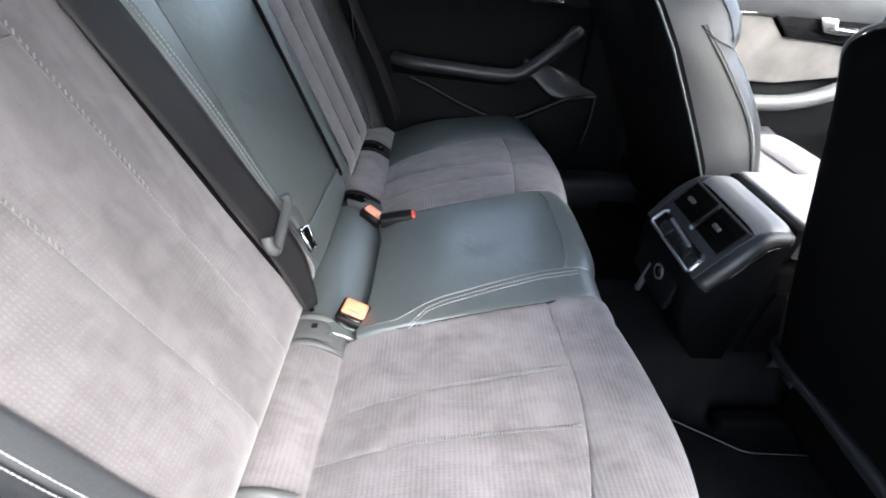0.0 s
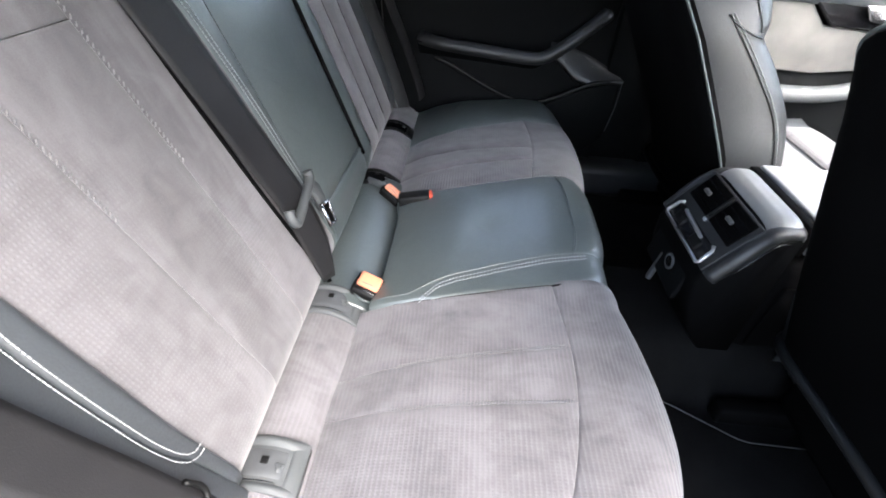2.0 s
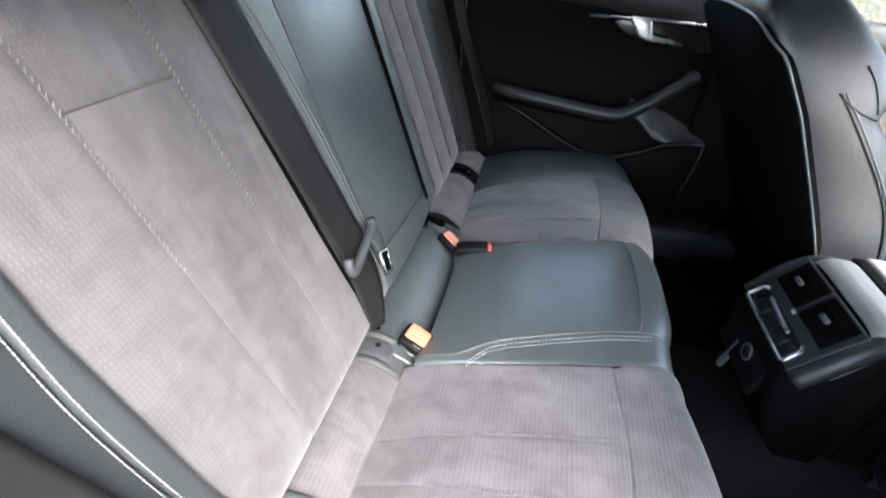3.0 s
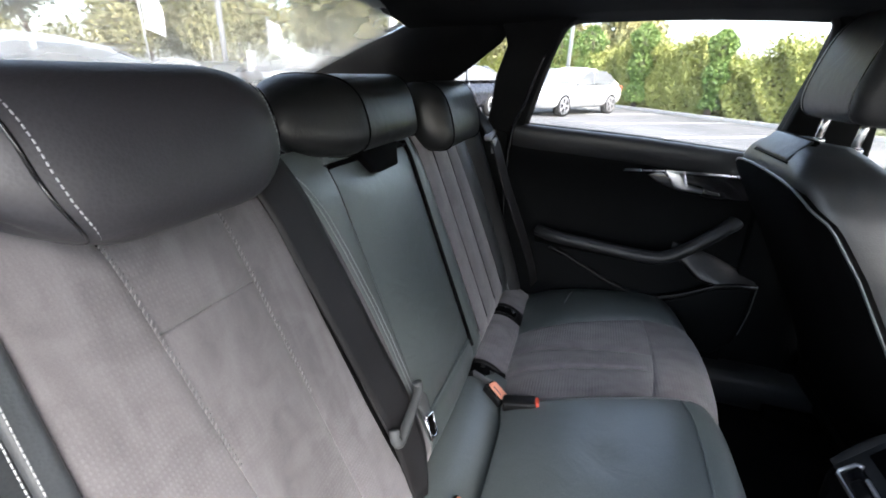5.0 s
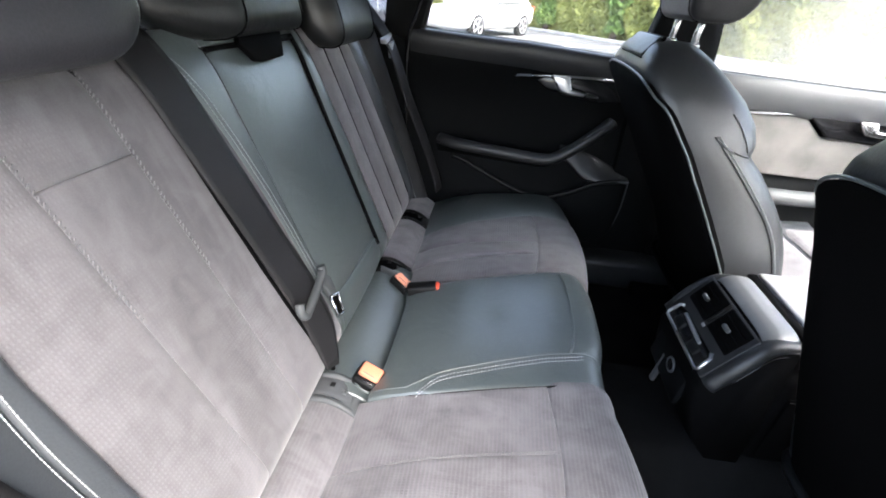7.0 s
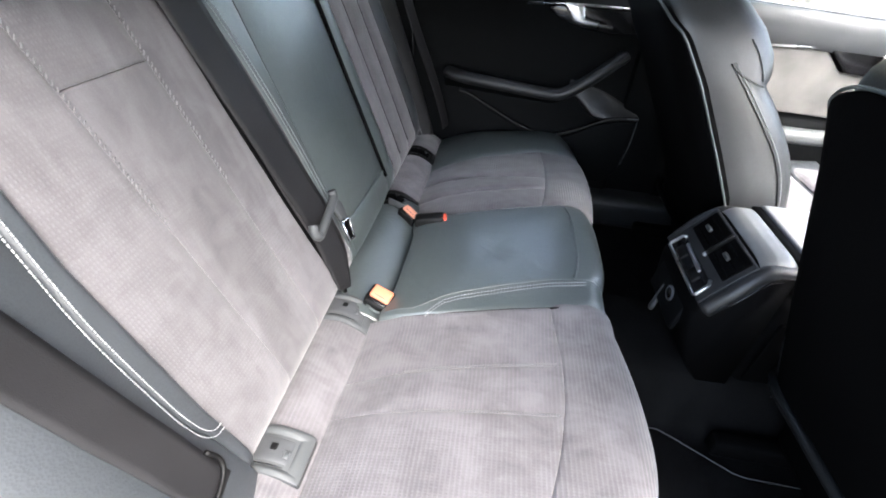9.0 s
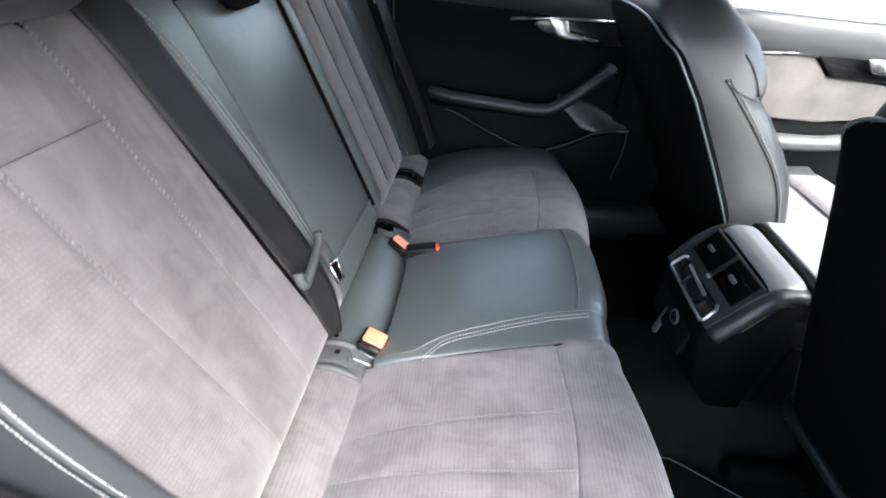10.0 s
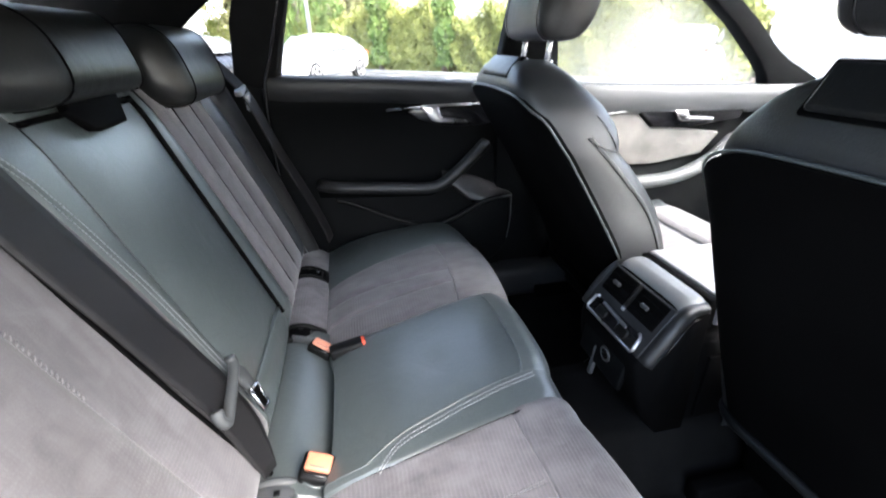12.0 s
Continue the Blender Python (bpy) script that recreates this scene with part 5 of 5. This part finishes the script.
    # cushion
    def cush(u, v):
        t = u * 2 - 1
        x = lerp(0.84, 1.25, v)
        z = 0.555 + 0.030 * v - 0.10 * max(0, v - 0.84) * 4 + 0.03 * abs(t) ** 3 - 0.06 * max(0, abs(t) - 0.85) * 6
        return (x, cy + 0.265 * t, z)
    part("cushion", quilt(cush, 24, 24, UP, 0.008, 0.14, 6), LEATHER_SHADED, st, "leather seat cushion")
    part("cushion_insert", quilt(lambda u, v: (lerp(0.87, 1.075, v), cy + 0.17 * (u * 2 - 1), 0.566 + 0.020 * v), 14, 20, UP, 0.008, 0.02, 5), SUEDE_SEAT, st, "grey suede cushion insert")
    part("cushion_insert", quilt(lambda u, v: (lerp(1.093, 1.215, v), cy + 0.21 * (u * 2 - 1), 0.585 + 0.006 * v - 0.03 * max(0, v - 0.7)), 14, 12, UP, 0.010, 0.02, 5), SUEDE_SEAT, st, "grey suede thigh support")
    part("cushion_seam", tube([(1.085, cy - 0.19 + 0.019 * i, 0.577 + 0.012 * abs(i / 10 - 1) ** 3) for i in range(21)], 0.004, 6), SHELL, st, "deep dark cross seam")
    part("seat_base", rbox((0.46, 0.44, 0.11), 0.02, 2, (1.08, cy, 0.385)), SHELL, st)
    for yy in (cy - 0.2, cy + 0.2):
        part("seat_rail", rbox((0.62, 0.035, 0.045), 0.008, 2, (1.05, yy, 0.305)), SHELL, st, "seat slide rail")
    inner = cy - s * 0.24
    low = [Vector(shell(i / 40, 0)) + Vector((-0.008, 0, 0.008)) for i in range(41)]
    part("shell_hem", tube(low, 0.009, 8), SHELL if s > 0 else LEATHER_DEEP, st, "rolled lower hem of the rear shell")
    part("hinge_bracket", rbox((0.006, 0.008, 0.09), 0.003, 2, (0.815 + dx, inner + s * 0.008, 0.45), Matrix.Rotation(radians(-28), 3, "Y")), DARK_GREY, st, "grey hinge bracket")
    part("rail_bolt", merge(tube([(0.832 + dx, inner + s * 0.028, 0.386), (0.832 + dx, inner - s * 0.006, 0.386)], 0.008, 10), rbox((0.030, 0.010, 0.016), 0.003, 2, (0.842 + dx, inner + s * 0.018, 0.384))), STEEL, st, "bright rail bolt")



front_seat(1, "black leather front seat with pale-lit cushion and piped shell")
front_seat(-1, "black leather front seat seen from its dark piped rear shell")

# ---- centre console ----
con = thing("centre_console", (0.8, 0, 0.40), "black centre console with rear vents and climate panel on the tunnel", "console")
prof = [(0.690, 0.395), (0.655, 0.44), (0.635, 0.50), (0.628, 0.555), (0.634, 0.576), (0.698, 0.668), (0.706, 0.676), (0.710, 0.678), (0.752, 0.679), (0.755, 0.676), (0.756, 0.66), (0.756, 0.395)]


bm = bmesh.new()
cols = []
for i in range(17):
    t = i / 16 * 2 - 1
    shrink = 1 - 0.12 * abs(t) ** 8
    row = []
    for x, z in prof:
        zz = 0.55 + (z - 0.55) * (shrink if z > 0.60 else 1)
        xx = x + (0.008 * abs(t) ** 8 if x < 0.75 else 0)
        row.append(bm.verts.new((xx, t * (0.108 if z > 0.55 else 0.114), zz)))
    cols.append(row)
for a, b in zip(cols, cols[1:]):
    for k in range(len(prof)):
        bm.faces.new((a[k], a[(k + 1) % len(prof)], b[(k + 1) % len(prof)], b[k]))
bm.faces.new(cols[0])
bm.faces.new(cols[-1])
part("console_body", bm, SHELL, con, smooth=True)
for s in (-1, 1):
    edge = curve_through([(0.646, s * 0.106, 0.572), (0.676, s * 0.107, 0.622), (0.704, s * 0.101, 0.656), (0.724, s * 0.095, 0.665), (0.756, s * 0.092, 0.666)], 24)
    part("edge_roll", tube(edge, 0.0145, 12), LEATHER_BLACK, con, "soft padded edge beside the vents")
    part("edge_seam", tube([Vector(p) + Vector((0.004, s * 0.0135, -0.010)) for p in edge[4:]], 0.0012, 6), GLOSS, con)


def cap(u, v):
    t = u * 2 - 1
    x = lerp(0.703, 0.755, v)
    return (x, 0.101 * t * (1 - 0.02 * (1 - v)), interp(x, [(0.703, 0.674), (0.712, 0.682), (0.724, 0.687), (0.742, 0.688), (0.755, 0.685)]) - 0.014 * abs(t) ** 10)


part("top_cap", quilt(cap, 24, 14, (0, 0, 1), 0.001, 0.012, 6), SATIN_SUNLIT, con, "black top behind the vents, greyed to paint sunlight on it")
FD = Vector((0.066, 0, 0.096)).normalized()
FN = Vector((-FD.z, 0, FD.x))
F0 = Vector((0.634, 0, 0.576))
FT = Matrix((Vector((0, 1, 0)), FD, FN)).transposed()


def face(y, up, out=0.0):
    return F0 + Vector((0, y, 0)) + FD * up + FN * out


panel = part("face_plate", rbox((0.196, 0.112, 0.006), 0.003, 2, face(0, 0.058, 0.001), FT), FACE, con, "satin black face plate")
fr = [face(y, u, 0.006) for y, u in ((-0.078, 0.003), (-0.082, 0.008), (-0.078, 0.034), (-0.070, 0.040), (0.070, 0.040), (0.078, 0.034), (0.082, 0.008), (0.078, 0.003))]
part("climate_panel", rbox((0.152, 0.034, 0.006), 0.003, 2, face(0, 0.021, 0.004), FT), GLOSS, con, "gloss black climate panel")
part("chrome_frame", tube(fr[4:] + fr[:4], 0.0033, 8), CHROME, con, "chrome surround")
part("rocker_button", rbox((0.034, 0.020, 0.010), 0.004, 2, face(0.036, 0.019, 0.006), FT), PLASTIC, con)
part("rocker_button", rbox((0.034, 0.020, 0.010), 0.004, 2, face(-0.036, 0.019, 0.006), FT), PLASTIC, con)
part("display_edge", rbox((0.086, 0.007, 0.006), 0.0025, 2, face(0.004, 0.033, 0.008), FT @ Matrix.Rotation(radians(3), 3, "Z")), STEEL, con)
part("icon", rbox((0.010, 0.006, 0.002), 0.0008, 1, face(0, 0.052, 0.005), FT), THREAD, con, "small pale marking bar")
for yc in (-0.046, 0.046):
    part("vent_recess", rbox((0.080, 0.056, 0.008), 0.003, 2, face(yc, 0.083, 0.002), FT), SHELL, con, "black air vent")
    for k in range(3):
        part("vent_slat", rbox((0.074, 0.0020, 0.006), 0.0008, 1, face(yc, 0.068 + 0.015 * k, 0.005), FT @ Matrix.Rotation(radians(30), 3, "X")), SHELL, con)
    part("vent_tab", rbox((0.020, 0.008, 0.006), 0.002, 2, face(yc + 0.004, 0.083, 0.010), FT), GREY_PLASTIC, con, "grey vent adjuster tab")
part("vent_divider", rbox((0.006, 0.052, 0.008), 0.002, 1, face(0, 0.085, 0.005), FT), PLASTIC, con)
part("lower_panel", rbox((0.012, 0.15, 0.075), 0.004, 2, (0.632, 0.0, 0.520), Matrix.Rotation(radians(8), 3, "Y")), TRIM, con)
part("lower_trim", rbox((0.010, 0.014, 0.075), 0.004, 2, (0.626, 0.020, 0.486), Matrix.Rotation(radians(8), 3, "Y")), DARK_GREY, con, "dark grey lower trim piece")
sock = [Vector((0.624, -0.018 + 0.014 * math.cos(a), 0.530 + 0.014 * math.sin(a))) for a in [2 * math.pi * i / 20 for i in range(21)]]
part("power_socket", tube(sock, 0.0022, 8), DARK_GREY, con, "round power socket ring")
part("socket_cap", tube([(0.632, -0.018, 0.530), (0.622, -0.018, 0.530)], 0.011, 16), GLOSS, con)
arm = thing("storage_box", (1.0, 0, 0.60), "padded leather-lidded storage box between the front seats", "storage box")
part("lid", rbox((0.34, 0.205, 0.06), 0.006, 3, (0.946, 0, 0.660)), LID_SUNLIT, arm, "leather lid with sunlight painted pale into its colour")
# solid black block, almost flush, painting the shade of the gap
part("lid_gap_shade", rbox((0.018, 0.20, 0.06), 0.002, 1, (0.766, 0, 0.656)), SHELL, arm)
tun = thing("tunnel_console", (1.16, 0, 0.40), "black lower console between the front seats", "console")
part("body", rbox((0.84, 0.21, 0.22), 0.02, 2, (1.18, 0, 0.50)), SHELL, tun)
for s in (-1, 1):
    part("side_panel", rbox((0.78, 0.008, 0.15), 0.003, 2, (1.17, s * 0.108, 0.49)), SHELL, tun)


# ---- parked cars ----
def parked_car(name, at, heading, paint, label, length=4.45, height=1.43, width=1.80):
    """A saloon: body lofted along its length, dark windows, wheels."""
    car = thing(name, at, label, "car", "parked cars")
    m = Matrix.Translation(at) @ Matrix.Rotation(heading, 4, "Z")
    L, H, W = length, height, width

    def put(nm, bm, mat, lab="", parent=None, smooth=True):
        bm.transform(m)
        return part(nm, bm, mat, parent or car, lab, smooth)
    # lower body: stations (x, bottom, top, half width)
    st = [(-0.5, 0.40, 0.62, 0.36), (-0.485, 0.28, 0.70, 0.42), (-0.44, 0.22, 0.76, 0.475), (-0.36, 0.20, 0.82, 0.495), (-0.2, 0.19, 0.90, 0.5), (0.0, 0.19, 0.93, 0.5), (0.2, 0.19, 0.95, 0.5), (0.34, 0.20, 0.97, 0.495), (0.44, 0.24, 0.97, 0.475), (0.485, 0.32, 0.93, 0.43), (0.5, 0.42, 0.82, 0.38)]
    rings = []
    for x, b, t, w in st:
        pts = []
        for k in range(24):
            a = 2 * math.pi * k / 24
            c, s = math.cos(a), math.sin(a)
            pts.append((x * L, w * W * math.copysign(abs(c) ** 0.5, c), (b + t) / 2 * H / 1.43 + (t - b) / 2 * math.copysign(abs(s) ** 0.6, s)))
        rings.append(pts)
    body = put("body", loft(rings), paint)
    # cabin: same way, narrower to the roof
    cab = [(-0.22, 0.88, 0.90, 0.44), (-0.12, 0.88, 1.16, 0.42), (-0.04, 0.88, 1.36, 0.40), (0.06, 0.88, H, 0.385), (0.18, 0.88, H - 0.015, 0.38), (0.28, 0.88, H - 0.09, 0.385), (0.37, 0.88, 1.18, 0.40), (0.44, 0.90, 0.97, 0.42)]
    rings, wins = [], []
    for x, b, t, w in cab:
        pts = []
        for k in range(24):
            a = 2 * math.pi * k / 24
            c, s = math.cos(a), math.sin(a)
            z = (b + t) / 2 + (t - b) / 2 * math.copysign(abs(s) ** 0.55, s)
            y = (w - 0.06 * max(0, (z - 0.95) / 0.5)) * W * math.copysign(abs(c) ** 0.45, c)
            pts.append((x * L, y, z))
        rings.append(pts)
    put("roof", loft(rings), paint)
    for sd in (-1, 1):
        win = [(-0.15, 0.94), (-0.06, 1.22), (0.02, 1.34), (0.06, 1.345), (0.06, 0.955)]
        win2 = [(0.075, 0.955), (0.075, 1.345), (0.17, 1.335), (0.27, 1.26), (0.345, 1.10), (0.35, 0.98)]
        for wp in (win, win2):
            put("window", prism([(a * L, b) for a, b in wp], lambda x, z: (x, sd * (W * 0.432 - 0.105 * max(0, z - 0.92)), z), (0, sd * 0.012, 0), 0.003), CAR_GLASS, "dark side window", smooth=False)
        put("door_line", prism([(0.066 * L, 0.30), (0.066 * L + 0.012, 0.30), (0.068 * L + 0.012, 0.93), (0.068 * L, 0.93)], lambda x, z: (x, sd * W * 0.488, z), (0, sd * 0.018, 0)), CAR_GLASS)
        put("mirror", rbox((0.10, 0.18, 0.11), 0.03, 2, (-0.15 * L, sd * (W * 0.5 + 0.06), 0.98)), paint)
        put("headlight", rbox((0.28, 0.10, 0.12), 0.03, 2, (-0.455 * L, sd * W * 0.40, 0.66)), ALLOY, "clear headlight")
        put("tail_light", rbox((0.14, 0.12, 0.14), 0.03, 2, (0.478 * L, sd * W * 0.40, 0.82)), RED, "red tail light")
        for wx in (-0.31, 0.295):
            c = (wx * L, sd * (W * 0.5 - 0.10), 0.32)
            ringp = [(c[0] + 0.25 * math.cos(a), c[1], c[2] + 0.25 * math.sin(a)) for a in [2 * math.pi * i / 24 for i in range(25)]]
            tyre = put("wheel", tube([(c[0], c[1] - sd * 0.09, c[2]), (c[0], c[1] + sd * 0.105, c[2])], 0.32, 28), RUBBER, "tyre")
            for q in range(5):
                a = 2 * math.pi * q / 5
                bmq = rbox((0.21, 0.02, 0.055), 0.008, 1, (0.115, 0, 0))
                bmq.transform(Matrix.Translation((c[0], c[1] + sd * 0.112, c[2])) @ Matrix.Rotation(a, 4, "Y"))
                put("spoke", bmq, ALLOY, "", tyre)
            put("rim", tube([(p[0], c[1] + sd * 0.108, p[2]) for p in [(c[0] + 0.225 * math.cos(a), 0, c[2] + 0.225 * math.sin(a)) for a in [2 * math.pi * i / 24 for i in range(25)]]], 0.018, 6), ALLOY, "alloy rim", tyre)
    put("windscreen", prism([(-0.56, 0.0), (0.56, 0.0), (0.50, 1.0), (-0.50, 1.0)], lambda y, t: (lerp(-0.208, -0.06, t) * L, y * 1.18, lerp(0.93, 1.33, t)), (-0.02, 0, 0.03)), CAR_GLASS, "dark windscreen", smooth=False)
    put("rear_screen", prism([(-0.52, 0.0), (0.52, 0.0), (0.46, 1.0), (-0.46, 1.0)], lambda y, t: (lerp(0.425, 0.30, t) * L, y * 1.18, lerp(1.03, 1.31, t)), (0.02, 0, 0.03)), CAR_GLASS, "dark rear screen", smooth=False)
    return car


h_white = math.atan2(2.73, 1.6)
parked_car("parked_car", (-0.75, 15.2, 0.0), h_white, WHITE_PAINT, "white saloon parked beside the hedge")
parked_car("parked_car", (-4.0, 11.6, 0.0), h_white, DARK_PAINT, "dark saloon parked beside the white one")
parked_car("parked_car", (-6.9, 2.9, 0.0), radians(88), SILVER_PAINT, "silver saloon parked behind the rear screen", 4.6, 1.46)
parked_car("parked_car", (9.6, 10.6, 0.0), radians(215), WHITE_PAINT, "white car parked beyond the front window")
for i, (x, y) in enumerate(((-19.0, 26.0), (-17.4, 28.5), (-15.8, 31.0), (-25.0, 21.5))):
    parked_car("parked_car", (x, y, 0.0), radians(40), (SILVER_PAINT, WHITE_PAINT, SILVER_PAINT, SILVER_PAINT)[i], "pale car parked far off by the fence")


# ---- poles, flags, fence ----
def pole(at, h, r, label):
    p = thing("lamp_post", at, label, "post", "posts")
    part("shaft", tube([(at[0], at[1], 0), (at[0], at[1], h * 0.5), (at[0], at[1], h)], r, 12), GALV, p)
    part("base", tube([(at[0], at[1], 0), (at[0], at[1], 0.5)], r * 1.6, 12), GALV, p)


pole((-1.05, 19.0, 0), 9.0, 0.075, "pale galvanised lamp post behind the white car")
pole((-11.9, 12.3, 0), 8.0, 0.09, "pale galvanised lamp post by the car park edge")


def flag(at, h, dirn):
    p = thing("flag_pole", at, "white flag pole with hanging white banner", "flag", "flags")
    part("shaft", tube([(at[0], at[1], 0), (at[0], at[1], h)], 0.035, 10), GALV, p)
    d = Vector(dirn).normalized()

    def fn(u, v):
        w = 0.75 * (1 - 0.55 * max(0, v - 0.55))
        return Vector((at[0], at[1], 0)) + d * (w * u + 0.03) + Vector((0.05 * math.sin(u * 5 + v * 3), 0.04 * math.cos(u * 4), h - 0.1 - (1 - v) * 1.5 - 0.25 * u))
    part("banner", quilt(fn, 10, 14, d.cross(Vector((0, 0, 1))), 0.0, 0.006), FLAG, p, "plain white banner")


flag((-16.5, 13.3, 0), 3.9, (0.5, 0.85, 0))
flag((-16.0, 19.8, 0), 3.4, (0.5, 0.85, 0))
flag((-14.5, 31.0, 0), 5.0, (0.5, 0.85, 0))

fence = thing("fence", (-16.5, 20, 0), "galvanised mesh site fence with upright posts", "fence")
fa, fb = Vector((-17.5, 17.5, 0)), Vector((-14.0, 29.0, 0))
NP = 6
for i in range(NP):
    a, b = fa.lerp(fb, i / NP), fa.lerp(fb, (i + 1) / NP)
    part("post", tube([a, a + Vector((0, 0, 2.2))], 0.03, 8), GALV, fence)
    bm = bmesh.new()
    for k in range(16):
        q = a.lerp(b, k / 16)
        tube([q + Vector((0, 0, 0.1)), q + Vector((0, 0, 2.1))], 0.006, 4, bm)
    for k in range(8):
        z = 0.1 + 2.0 * k / 7
        tube([a + Vector((0, 0, z)), b + Vector((0, 0, z))], 0.008, 4, bm)
    part("mesh_panel", bm, GALV, fence)
sg = fa.lerp(fb, 0.16)
solo("site_sign", rbox((0.05, 0.55, 1.0), 0.01, 1, (sg.x + 0.1, sg.y, 1.3)), FLAG, "plain white notice board on the fence", "sign")


# ---- hedge, ivy and trees ----
def leaves(points, size, seed, spread=0.5):
    """Many small leaf blades; points are (place, outward)."""
    rng = np.random.default_rng(seed)
    verts, faces = [], []
    for p, size_k in points:
        a = rng.normal(size=3)
        a /= np.linalg.norm(a)
        b = rng.normal(size=3)
        b -= a * a.dot(b)
        b /= np.linalg.norm(b)
        s = size * size_k * rng.uniform(0.6, 1.3)
        q = np.array(p)
        i = len(verts)
        verts += [tuple(q - a * s), tuple(q + b * s * 0.5), tuple(q + a * s), tuple(q - b * s * 0.5)]
        faces.append((i, i + 1, i + 2, i + 3))
    me = bpy.data.meshes.new("leaves")
    me.from_pydata(verts, [], faces)
    return me


def leaf_object(name, pts, size, seed, mat, parent=None, label="", category="", kind=""):
    me = leaves(pts, size, seed)
    me.materials.append(mat)
    ob = new(name, me)
    if parent is not None:
        ob.parent = parent
        ob.matrix_parent_inverse = Matrix.Translation(parent.location).inverted()
    return tagged(ob, label, category, "", kind)


rng = np.random.default_rng(5)


def hedge_top(s):
    return 2.05 + 0.3 * math.sin(s * 0.7) + 0.25 * math.sin(s * 1.9 + 1) + 0.2 * math.sin(s * 4.3)


hp = []
for i in range(120000):
    s = rng.uniform(-7, HLEN)
    top = hedge_top(s)
    if rng.random() < 0.75:
        z = rng.uniform(0.08, top)
        d = 0.15 + 0.28 * math.sin(s * 2.2 + z * 1.7) ** 2 + 0.18 * math.sin(s * 5 + z * 4) - 0.25 * (z / top) ** 3 * -1 + rng.exponential(0.10)
    else:
        z = top + rng.normal() * 0.14
        d = rng.uniform(0.2, 1.8)
    q = along(s, d, z)
    hp.append(((q.x, q.y, q.z), 1.0))
leaf_object("hedge", hp, 0.066, 11, HEDGE_LEAF, None, "overgrown mixed green and brown hedge behind the kerb", "hedge", "stuff")
bm = bmesh.new()
prev = None
for i in range(61):
    s = lerp(-7, HLEN, i / 60)
    t = hedge_top(s) - 0.12
    row = [bm.verts.new(along(s, d, z)) for d, z in ((0.75, 0), (0.8, t * 0.5), (0.95, t * 0.88), (1.2, t), (1.7, t), (2.2, 0))]
    if prev:
        for k in range(5):
            bm.faces.new((prev[k], prev[k + 1], row[k + 1], row[k]))
    prev = row
solo("hedge_core", bm, HEDGE_CORE, "dark twiggy inside of the hedge", "hedge", "stuff")


def ivy_post(s, d, h, w, seed):
    r = np.random.default_rng(seed)
    q = along(s, d)
    t = thing("ivy_trunk", (q.x, q.y, 0), "bright green ivy-clad stump rising above the hedge", "tree", "ivy trunks")
    part("trunk", tube([q, q + Vector((0.05, 0, h * 0.5)), q + Vector((0, 0.06, h - 0.2))], 0.12, 8), BARK, t)
    pts = []
    for i in range(2600):
        z = r.uniform(0.3, h)
        k = 0.55 + 0.45 * math.sin(z * 3.1 + seed) ** 2 + 0.35 * (z / h)
        if z > h - 0.3:
            k *= (h - z) / 0.3 * 0.7 + 0.3
        a, rad = r.uniform(0, 6.283), w * k * math.sqrt(r.uniform(0.35, 1))
        pts.append(((q.x + rad * math.cos(a), q.y + rad * math.sin(a), z), 1.0))
    leaf_object("ivy", pts, 0.085, seed, IVY_LEAF, t, "bright green ivy leaves")


for s, d, h, w, seed in ((11.3, 0.1, 3.1, 0.42, 3), (14.9, 0.1, 2.65, 0.34, 4), (7.3, 0.5, 3.3, 0.6, 6), (4.7, 0.4, 3.5, 0.8, 7)):
    ivy_post(s, d, h, w, seed)


def tree(at, h, r0, seed, mat, label):
    r = np.random.default_rng(seed)
    t = thing("tree", at, label, "tree", "trees")
    x, y = at[0], at[1]
    bm = bmesh.new()
    tips = []
    p = Vector((x, y, 0))
    pts = [p]
    for i in range(5):
        p = p + Vector((r.normal() * 0.12, r.normal() * 0.12, h * 0.14))
        pts.append(p)
    for i in range(len(pts) - 1):
        tube([pts[i], pts[i + 1]], 0.16 * (1 - i * 0.14), 8, bm)
    for k in range(18):
        a = r.uniform(0, 6.28)
        b0 = pts[r.integers(1, 6)]
        e = b0 + Vector((math.cos(a) * r0 * r.uniform(0.5, 0.9), math.sin(a) * r0 * r.uniform(0.5, 0.9), h * r.uniform(0.12, 0.42)))
        tube([b0, b0.lerp(e, 0.5) + Vector((0, 0, 0.15)), e], 0.045, 6, bm)
        tips += [b0.lerp(e, 0.6), e]
    part("trunk", bm, BARK, t)
    lp = []
    for c in tips + [pts[-1] + Vector((0, 0, h * 0.15))]:
        rad = r0 * r.uniform(0.34, 0.58)
        for i in range(330):
            v = r.normal(size=3)
            v = v / np.linalg.norm(v) * rad * r.uniform(0.3, 1) ** 0.5
            lp.append(((c.x + v[0], c.y + v[1], c.z + v[2] * 0.8), 1.0))
    leaf_object("crown", lp, 0.16, seed, mat, t, "thinning autumn foliage")


TREES = ((-2.6, 30.5, 6.5, 2.4), (-6.5, 33, 8, 3.0), (-11, 35, 9, 3.4), (-16, 36, 9, 3.4), (-21, 33, 9, 3.4), (-25, 28, 8.5, 3.2), (-28, 23, 8.5, 3.2), (-30, 18, 8, 3.0), (-33, 13, 7, 2.6), (-35, 8, 5.5, 2.2), (10.5, 12.5, 4.4, 1.6), (1.0, 27.0, 5.0, 2.0), (-23, 39, 10, 3.6), (-31, 30, 9, 3.4))
for i, (x, y, h, r0) in enumerate(TREES):
    tree((x, y, 0), h, r0, 40 + i, TREE_LEAF, "tall roadside tree with yellowing autumn leaves")
